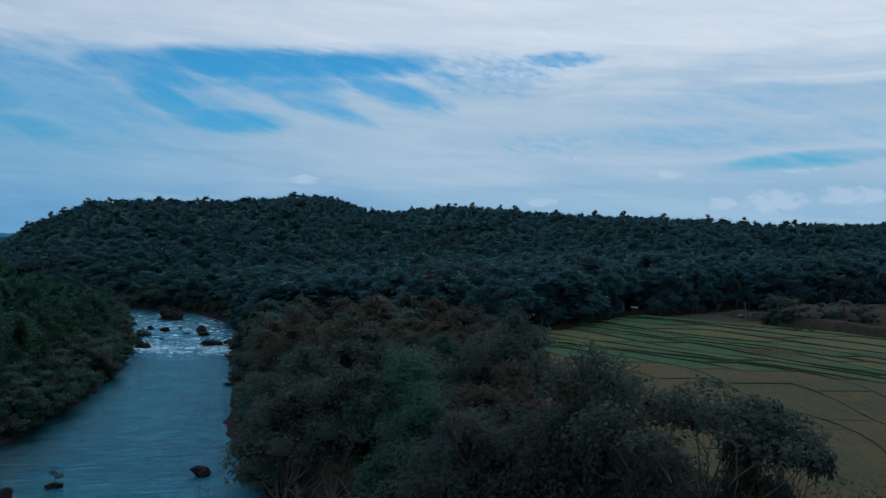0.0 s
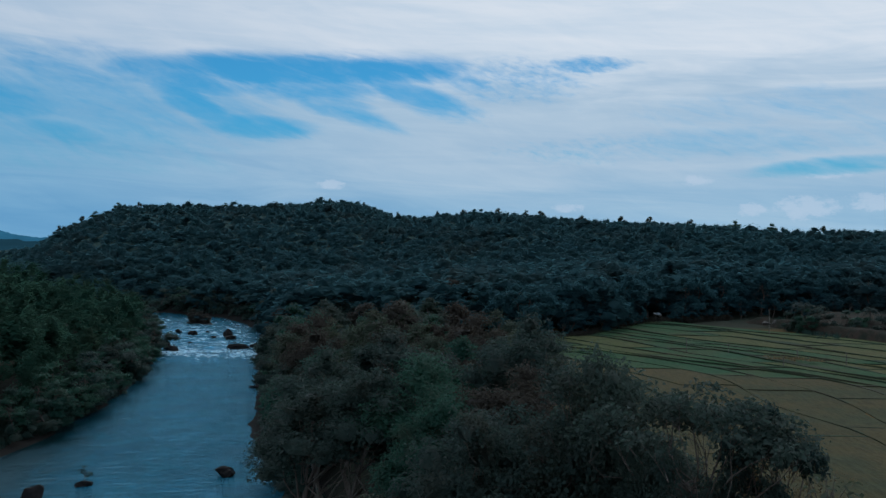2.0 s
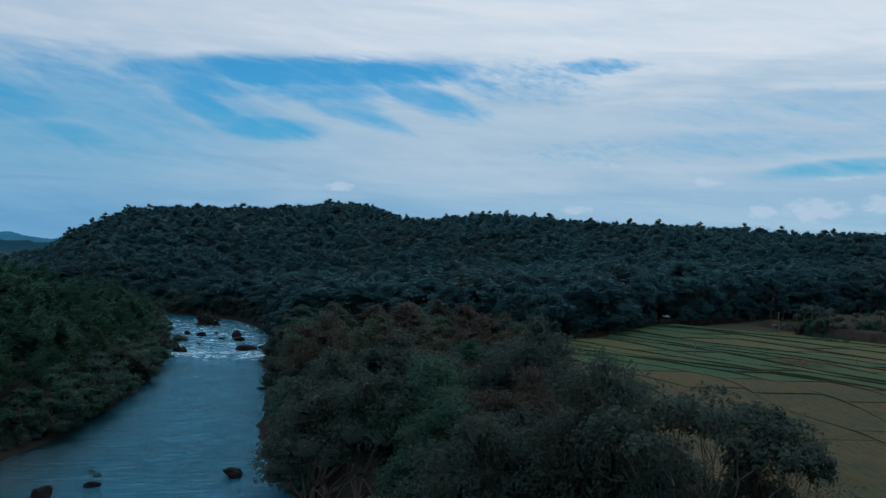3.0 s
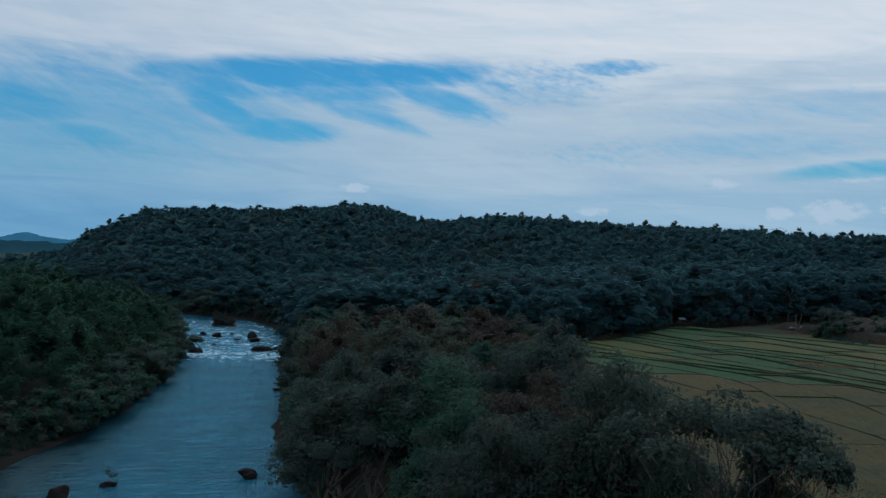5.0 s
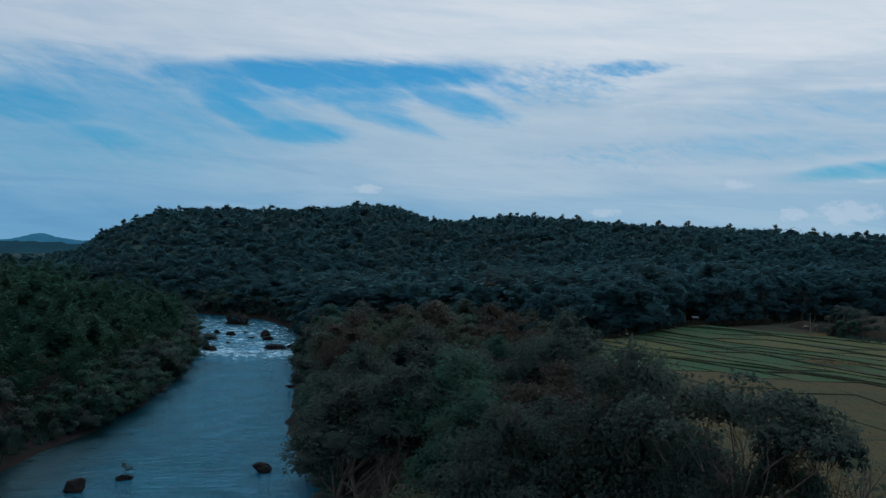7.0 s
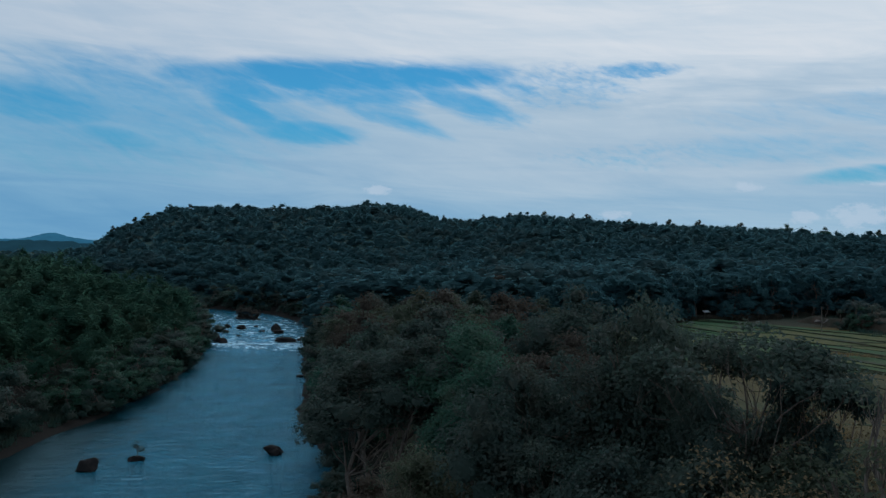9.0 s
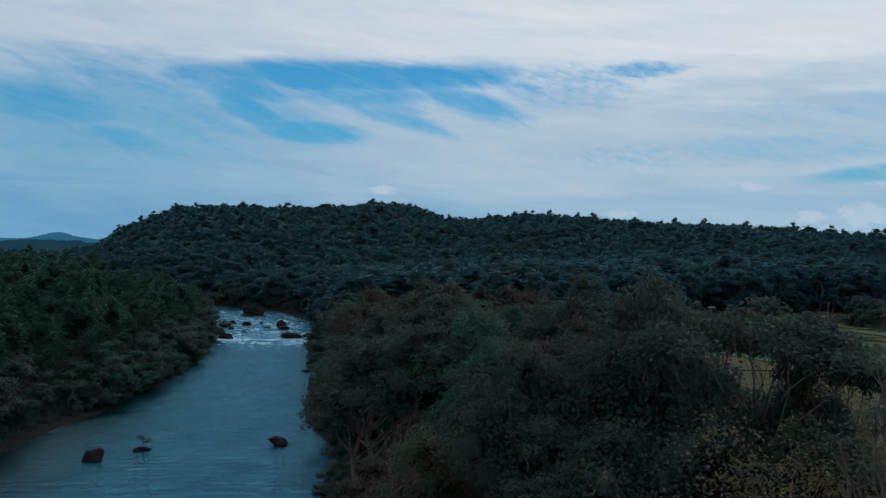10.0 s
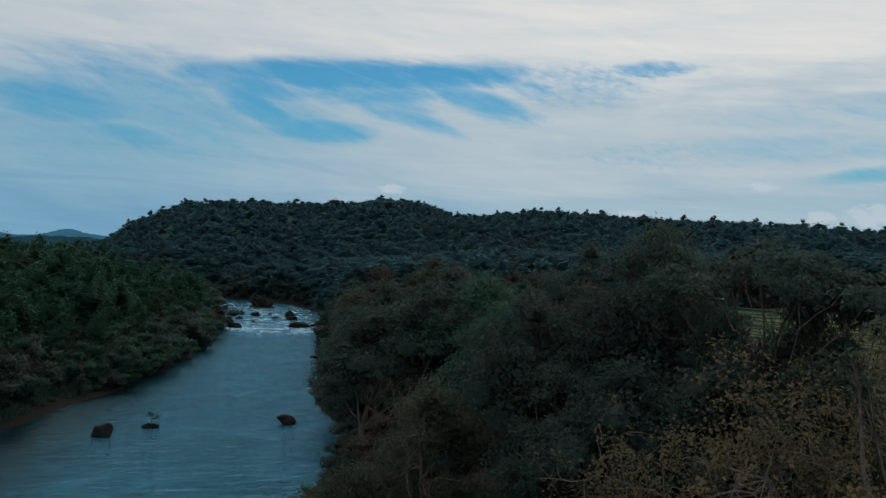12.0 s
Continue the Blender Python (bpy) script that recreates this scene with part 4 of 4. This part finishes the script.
FAR = {}
for n in range(4):
    FAR["west_%d" % n] = grow(60 + n, 1.0, 0.46, 14, 90, 0.042, clear=0.1, depth=0.52, flat=0.85, low=1.0, twigs=0, size=(0.22, 0.40), heart=0.45, tri=True, wild=0.3, root=0.55, crisp=0.35)[1]
    FAR["far_%d" % n] = grow(70 + n, 1.0, 0.44, 9, 36, 0.062, clear=0.1, depth=0.5, flat=0.85, low=1.0, twigs=0, size=(0.26, 0.46), heart=0.6, tri=True, fringe=1.1, wild=0.24, root=0.55, crisp=0.2)[1]
    FAR["crest_%d" % n] = grow(80 + n, 1.0, 0.44, 7, 24, 0.072, clear=0.1, depth=0.5, flat=0.85, low=1.0, twigs=0, size=(0.30, 0.50), heart=0.66, tri=True, fringe=1.1, wild=0.24, root=0.55, crisp=0.2)[1]
    FAR["low_%d" % n] = grow(90 + n, 1.0, 0.62, 4, 26, 0.075, clear=0.05, depth=0.5, flat=0.9, low=1.0, twigs=0, size=(0.40, 0.66), heart=0.66, tri=True, fringe=1.1, wild=0.24, root=0.55, crisp=0.2)[1]


def west_wood_ok(x, y):
    d, side = river_edge(np.array(x), np.array(y))
    return side < 0 and 7 < d < 80


woods("west_woods", scatter(5000, (-180, -64, 60, 345), lambda x, y: 6.4, 8, west_wood_ok), lambda d: "west_%d", (9, 14), 9, LEAF_WEST,
      "dense dark green woodland on the far bank of the river")


edge = []
for (ax, ay, aw), (bx, by, bw) in zip(RIVER[2:-3], RIVER[3:-2]):
    n = int(math.hypot(bx - ax, by - ay) / 1.7)
    for k in range(n):
        t = k / n
        nx_, ny_ = (by - ay) / math.hypot(bx - ax, by - ay), -(bx - ax) / math.hypot(bx - ax, by - ay)
        for sgn in (1, -1):
            off = aw + t * (bw - aw) + (r.uniform(1.6, 3.2) if sgn > 0 else r.uniform(0.6, 2.6))
            px, py = ax + t * (bx - ax) + nx_ * off * sgn, ay + t * (by - ay) + ny_ * off * sgn
            if (sgn > 0 and py > 70) or (sgn < 0 and py > 108):
                edge.append((px, py))
woods("bank_growth", edge, lambda d: "low_%d", (1.4, 3.2), 19, LEAF_BUSH, "tangled low growth along the water's edge")


def jitter_grid(az0, az1, r0, r1, seed):
    """Places over the hills, thinning with distance."""
    r = np.random.default_rng(seed)
    out, d = [], r0
    while d < r1:
        step = 7.8 + d * 0.0052 if d > 480 else 6.0 + d * 0.004
        n = int(d * radians(az1 - az0) / step)
        a = np.radians(az0 + (az1 - az0) * (np.arange(n) + r.random(n)) / n)
        q = d + r.uniform(-0.9, 0.9, n) * step
        out.append(np.stack([np.sin(a) * q, np.cos(a) * q], -1))
        d += step * np.interp(d, (300, 450, 650, 1000), (0.85, 1.05, 1.35, 1.5))
    return np.concatenate(out)


spots = jitter_grid(-38, 33, 200, 1060, 14)
az_s, rr = np.degrees(np.arctan2(spots[:, 0], spots[:, 1])), np.hypot(spots[:, 0], spots[:, 1])
d, side = river_edge(spots[:, 0], spots[:, 1])
lim = np.interp(az_s, CREST[:, 0], CREST[:, 2]) + 26
inner = (side > 0) & (spots[:, 1] < wood_edge(spots[:, 0]) + 10) & (spots[:, 0] > -62)
use = (d > 6.0) & (rr < lim) & ~inner & ~((side < 0) & (d < 79) & (spots[:, 1] < 345)) & (spots[:, 1] > 190)
woods("hill_woods", [tuple(s) for s in spots[use]], lambda d: "far_%d" if d < 520 else "crest_%d", (9.8, 13.4), 15, LEAF_HAZED, "dark forest covering the hills to the skyline", 1.45, sink=5.6)

g = np.random.default_rng(91)
crest_az = np.repeat(np.linspace(-30, 32, 300), 2) + g.normal(0, 0.12, 600)
crest_r = np.interp(crest_az, CREST[:, 0], CREST[:, 2]) + np.tile((-16.0, 2.0), 300) + g.uniform(-8, 8, 600)
woods("ridge_woods", list(zip(np.sin(np.radians(crest_az)) * crest_r, np.cos(np.radians(crest_az)) * crest_r)), lambda d: "low_%d", (3.6, 8.0), 16, LEAF_HAZED, "low close-grown forest along the skyline")

for a in (-26.9, -25.6, -24.9, -23.6, -22.4, -19.5, -17.2, -14.0, -11.4, -10.6, -8.4, -6.2, -3.6, -1.9, 0.4, 2.2, 3.1, 5.8, 8.3, 10.1, 12.6, 15.2, 17.4, 20.3):
    away = float(np.interp(a, CREST[:, 0], CREST[:, 2])) - r.uniform(0, 8)
    plant("off_%d" % r.choice((0, 1, 2)), math.sin(radians(a)) * away, math.cos(radians(a)) * away, (r.uniform(10.5, 13.0) if a < -20 else r.uniform(9.6, 11.6)), r.uniform(0, 360), r.uniform(0.8, 1.15),
          "dark tree standing out on the wooded skyline", group="skyline trees")

# ---- rocks in the river ----


def boulder(x, y, sx, sy, sz, seed, label, sink=0.3, group="river rocks"):
    r = np.random.default_rng(seed)
    bm = bmesh.new()
    bmesh.ops.create_icosphere(bm, subdivisions=3, radius=1)
    off = Vector(r.uniform(-50, 50, 3))
    cuts = [(Vector(r.normal(0, 1, 3)).normalized(), r.uniform(0.42, 0.8)) for _ in range(14)]
    for v in bm.verts:
        p = v.co.copy()
        for nrm, far in cuts:
            over = p.dot(nrm) - far
            if over > 0:
                p -= nrm * over * 0.97
        k = 1 + 0.22 * noise.noise(p * 1.3 + off) + 0.16 * noise.noise(p * 3.4 + off)
        k *= 1.28
        v.co = Vector((p.x * k * sx, p.y * k * sy, (p.z * k) * sz + sz * (1 - 2 * sink) * 0.5))
    me = bpy.data.meshes.new("river_rock")
    bm.to_mesh(me)
    bm.free()
    me.materials.append(ROCK)
    ob = tagged(new("river_rock", me), label, "rock", group)
    ob.matrix_basis = pose(x, y, -0.1, r.uniform(-10, 10), r.uniform(-10, 10), r.uniform(0, 360))
    return ob


boulder(-29.7, 98.8, 1.55, 0.8, 0.75, 1, "dark wet boulder standing in the river")
tall = boulder(-47.0, 87.9, 1.3, 0.85, 1.1, 2, "tall brown boulder standing in the river")
tall.matrix_basis = pose(-47.0, 87.9, -0.1, 0, -24, 15)
boulder(-43.9, 93.3, 0.95, 0.7, 0.6, 3, "small dark boulder with a bush growing on it")
# rocks of the rapids
for n, (x, y, a, b, c) in enumerate(((-94.6, 261, 1.4, 0.9, 0.7), (-88.4, 255, 2.6, 1.3, 0.9), (-87.8, 240, 1.1, 0.8, 0.6), (-79.0, 246, 1.5, 0.9, 0.6),
                                     (-76.4, 251, 1.8, 1.3, 2.1), (-73.6, 243, 2.3, 1.4, 1.2), (-64.0, 221.5, 2.6, 1.3, 0.8), (-61.4, 224.5, 2.0, 1.2, 1.0),
                                     (-80.0, 216, 2.2, 1.3, 1.0), (-82.0, 219, 1.3, 1.0, 1.2), (-86.0, 262, 0.9, 0.7, 0.5), (-81.0, 232, 0.7, 0.6, 0.35),
                                     (-43.8, 160, 1.2, 0.6, 0.35), (-42.6, 163, 0.8, 0.5, 0.3), (-69.0, 233, 0.8, 0.6, 0.4), (-83.0, 226, 0.6, 0.5, 0.3))):
    boulder(x, y, a, b, c, 20 + n, "dark wet rock in the white water" if y > 200 else "low dark stone at the water's edge")


# ---- small things ----
def shelter(x, y, turn):
    """A low field shelter: four posts, a sheet roof on rafters."""
    z = float(land(x, y))
    hut = tagged(new("field_shelter"), "small open field shelter with a pale sheet roof", "shelter")
    hut.matrix_basis = pose(x, y, z, 0, 0, turn) @ Matrix.Diagonal((0.55, 0.7, 1.35, 1))
    bm = bmesh.new()
    for i in range(9):
        a = -1.5 + i * 0.375
        for yy, zz in ((-1.0, 1.75), (1.0, 2.05)):
            bm.verts.new((a, yy, zz + (0.03 if i % 2 else 0)))
    bm.verts.ensure_lookup_table()
    for i in range(8):
        bm.faces.new([bm.verts[k] for k in (2 * i, 2 * i + 2, 2 * i + 3, 2 * i + 1)])
    bmesh.ops.solidify(bm, geom=bm.faces[:], thickness=0.03)
    me = bpy.data.meshes.new("roof")
    bm.to_mesh(me)
    bm.free()
    me.materials.append(TIN)
    part("roof", me, hut, "pale corrugated sheet roof")
    for px, py, h in ((-1.3, -0.8, 1.78), (1.3, -0.8, 1.78), (-1.3, 0.8, 2.02), (1.3, 0.8, 2.02)):
        v, f = tube([(px, py, -0.3), (px, py, h * 0.5), (px, py, h)], [0.07, 0.065, 0.06], 6)
        part("post", mesh_np("post", v, f, POST, smooth=True), hut)
    v, f = tube([(-1.35, 0.75, 0.45), (0, 0.75, 0.47), (1.35, 0.75, 0.45)], [0.06, 0.06, 0.06], 6)
    part("rail", mesh_np("rail", v, f, POST, smooth=True), hut)


shelter(41.4, 219.8, 12)


def pole(x, y, h):
    v, f = tube([(0, 0, -0.5), (0.03, 0, h * 0.5), (0, 0.05, h)], [0.09, 0.08, 0.06], 7)
    p = tagged(new("wooden_pole"), "thin wooden pole standing in the paddies", "pole", "field poles")
    p.matrix_basis = pose(x, y, float(field_level(40.0, y)) + 0.9)
    part("shaft", mesh_np("shaft", v, f, POST, smooth=True), p)
    v, f = tube([(-0.3, 0, h - 0.25), (0, 0, h - 0.22), (0.3, 0, h - 0.25)], [0.035, 0.04, 0.035], 5)
    part("crossbar", mesh_np("crossbar", v, f, POST, smooth=True), p)


for x, y, h in ((61.2, 196.0, 5.4), (37.2, 168.0, 2.4), (50.0, 152.0, 1.6), (55.0, 160.0, 1.6), (62.0, 156.0, 1.8), (45.0, 168.0, 1.5)):
    pole(x, y, h)


def palm_form(seed, h):
    r = np.random.default_rng(seed)
    way = np.stack([np.sin(np.linspace(0, 1.2, 8)) * 0.25, np.linspace(0, 0.1, 8), np.linspace(-0.4, h, 8)], -1)
    wood = tube(way, np.linspace(0.22, 0.14, 8), 8)
    fronds = []
    for k in range(26):
        a, up = r.uniform(0, 6.28), r.uniform(-0.2, 1.1)
        n, length = 9, r.uniform(2.0, 2.9)
        t = np.linspace(0, 1, n)
        rad = length * t * math.cos(up * 0.6)
        z = h + length * (np.sin(up) * t - 0.75 * t ** 2.2)
        rib = np.stack([way[-1, 0] + np.cos(a) * rad, way[-1, 1] + np.sin(a) * rad, z], -1)
        side = np.array([-math.sin(a), math.cos(a), 0])
        for j in range(1, n):
            for sgn in (-1, 1):
                w = 0.62 * math.sin(math.pi * min(1, 0.15 + t[j] * 0.85)) + 0.1
                tip = rib[j] + side * sgn * w + np.array([math.cos(a) * 0.25, math.sin(a) * 0.25, -0.22 + r.normal(0, 0.06)])
                fronds.append(np.stack([rib[j - 1], (rib[j - 1] + rib[j]) / 2, tip]))
    v = np.concatenate(fronds)
    return wood, (v, np.arange(len(v)).reshape(-1, 3))


wood, frond = palm_form(3, 4.6)
PALM = (mesh_np("stem", *wood, BARK, smooth=True), mesh_np("fronds", *frond, LEAF_DARK))


def palm(x, y, s, turn):
    p = tagged(new("palm_tree"), "short date palm beside bare earth beyond the paddies", "palm", "field palms")
    p.matrix_basis = pose(x, y, float(land(x, y)), 0, 0, turn) @ Matrix.Scale(s, 4)
    part("stem", PALM[0], p)
    part("fronds", PALM[1], p)


for x, y, sc, turn in ((71.5, 206, 1.3, 0), (75.0, 205, 1.2, 80), (86.0, 203, 1.1, 140)):
    palm(x, y, sc, turn)
for x, y, h, k in ((68.5, 206, 4.6, 0), (71.5, 203, 5.6, 1), (75.5, 202, 5.2, 2), (79.0, 199.5, 5.6, 0), (82.5, 202, 5.2, 1), (86.0, 196, 5.6, 2), (89.0, 198, 5.0, 0)):
    plant("bush_%d" % k, x, y, h, 40 * x, 1.0, "rounded dark bush at the end of the paddies", "bush", "field-end bushes", "bush")
# bare reddish earth with low heaps beyond the end of the paddies
def earth_patch(x0, x1, y0, y1):
    gx2, gy2 = np.arange(x0, x1, 1.2), np.arange(y0, y1, 1.2)
    X2, Y2 = np.meshgrid(gx2, gy2)
    inside = smooth(np.minimum(np.minimum(X2 - x0, x1 - 1.2 - X2), np.minimum(Y2 - y0, y1 - 1.2 - Y2)) / 5)
    inside = inside * smooth((Y2 - far_edge(X2) + 3.5) / 3)
    hump = 0.35 + 0.5 * waves(X2, Y2, 61, 9) + 0.3 * waves(X2, Y2, 62, 3)
    Z2 = land(X2, Y2) - 0.35 + inside * (1.1 + 0.9 * smooth((14 - Y2 + far_edge(X2)) / 8) + hump + 1.6 * smooth((X2 - 76) / 8) * smooth((Y2 - 198) / 8))
    m2, n2 = len(gx2), len(gy2)
    i2 = np.arange(m2 * n2).reshape(n2, m2)
    q2 = np.stack([i2[:-1, :-1], i2[:-1, 1:], i2[1:, 1:], i2[1:, :-1]], -1).reshape(-1, 4)
    tagged(new("bare_earth", mesh_np("bare_earth", np.stack([X2, Y2, Z2], -1).reshape(-1, 3), q2, EARTH, smooth=True)),
           "bare reddish earth heaped beyond the paddies", "earth", kind="structure")


earth_patch(63, 118, 160, 229)
for n, (x, y, a, b, c) in enumerate(((86, 212, 1.6, 1.0, 0.9), (89, 215, 1.1, 0.9, 0.7), (92, 213, 1.8, 1.0, 0.8), (66, 214, 1.2, 0.8, 0.6), (69, 216, 0.9, 0.7, 0.5), (95, 216, 1.3, 1.0, 0.9))):
    rock = boulder(x, y, a, b, c, 70 + n, "pale grey stone lying on bare earth", group="field stones")
    rock.data.materials[0] = STONE
    rock.matrix_basis = Matrix.Translation((0, 0, float(land(x, y)) + 1.1)) @ rock.matrix_basis
# growth on the rocks and the islet
form("bush_brown", LEAF_RUSSET, BARK, 37, 6, 3.4, 18, 260, 0.24, clear=0.02, depth=0.54, low=1.0, twigs=0, limb_sides=3, size=(0.20, 0.40), heart=0.55, tri=True, fringe=1.1, root=0.4)
for x, y, h in ((-98.0, 291.0, 4.0), (-101.0, 292.5, 4.6), (-95.5, 290.0, 3.2)):
    plant("bush_brown", x, y, h, 30 * x, 1.1, "low brownish bush covering an islet above the rapids", "bush", "islet bushes", name="bush", z=0.1)
boulder(-98.5, 291.5, 6.0, 3.0, 0.8, 51, "flat rocky islet under a bush", group="islet")
form("sprig", LEAF_OLIVE, BARK, 33, 1.6, 0.9, 8, 26, 0.16, clear=0.05, depth=0.45, twigs=4, low=0.6, crook=2)
plant("sprig", -43.9, 93.3, 1.8, 0, 1.0, "thin leafy shrub growing on a boulder", "shrub", name="shrub", z=0.35)
plant("sprig", -42.8, 161.0, 1.8, 90, 1.3, "thin leafy shrub growing on a boulder", "shrub", name="shrub", z=0.1)


# dry weeds along the head of the paddies and tufts on the mud bank
def tufts(name, spots, blade, mat, label, seed, lift=0.0):
    r = np.random.default_rng(seed)
    z = lift + land(np.array([p[0] for p in spots]), np.array([p[1] for p in spots]))
    vs = []
    for (x, y), g in zip(spots, z):
        n = 26
        a, lean = r.uniform(0, 6.28, n), r.uniform(0.1, 0.6, n)
        hh = blade * r.uniform(0.5, 1.2, n)
        base = np.stack([x + r.normal(0, 0.35, n), y + r.normal(0, 0.35, n), np.full(n, g - 0.05)], -1)
        tip = base + np.stack([np.cos(a) * lean * hh, np.sin(a) * lean * hh, hh], -1)
        side = np.stack([-np.sin(a), np.cos(a), np.zeros(n)], -1) * 0.09
        vs.append(np.stack([base - side, base + side, tip], 1).reshape(-1, 3))
    v = np.concatenate(vs)
    tagged(new(name, mesh_np(name, v, np.arange(len(v)).reshape(-1, 3), mat)), label, "grass", kind="stuff")


g = np.random.default_rng(77)
head_x = g.uniform(4, 62, 900)
tufts("dry_weeds", [(x, float(far_edge(x)) + g.uniform(1.0, 7.0)) for x in head_x], 1.5, LEAF_RUSSET, "dry brown weeds along the head of the paddies", 5)
mud = []
while len(mud) < 520:
    x, y = g.uniform(-72, -56), g.uniform(78, 130)
    e, sd = river_edge(np.array(x), np.array(y))
    if sd < 0 and 1.8 < e < 7 and g.random() < e / 7:
        mud.append((x, y))
tufts("bank_grass", mud, 0.7, LEAF_BUSH, "rough grass growing on the muddy bank", 6)
tufts("earth_weeds", [(g.uniform(69, 94), g.uniform(190, 228)) for _ in range(260)], 1.2, LEAF_BUSH, "scrubby weeds over bare earth beyond the paddies", 8)
tufts("bund_weeds", [(50 + 7 * t + g.normal(0, 0.5), 160.0 - 4.0 * t + g.normal(0, 0.8)) for t in g.random(26)], 0.35, LEAF_DRY, "dry brown weeds on a broad bund between paddies", 9, 0.9)
margin = []
while len(margin) < 700:
    x, y = g.uniform(3, 34), g.uniform(24, 110)
    if x > 6 or y > 60:
        margin.append((x, y))
tufts("field_weeds", margin, 0.8, LEAF_DRY, "dry grass and weeds beside the paddies", 7)
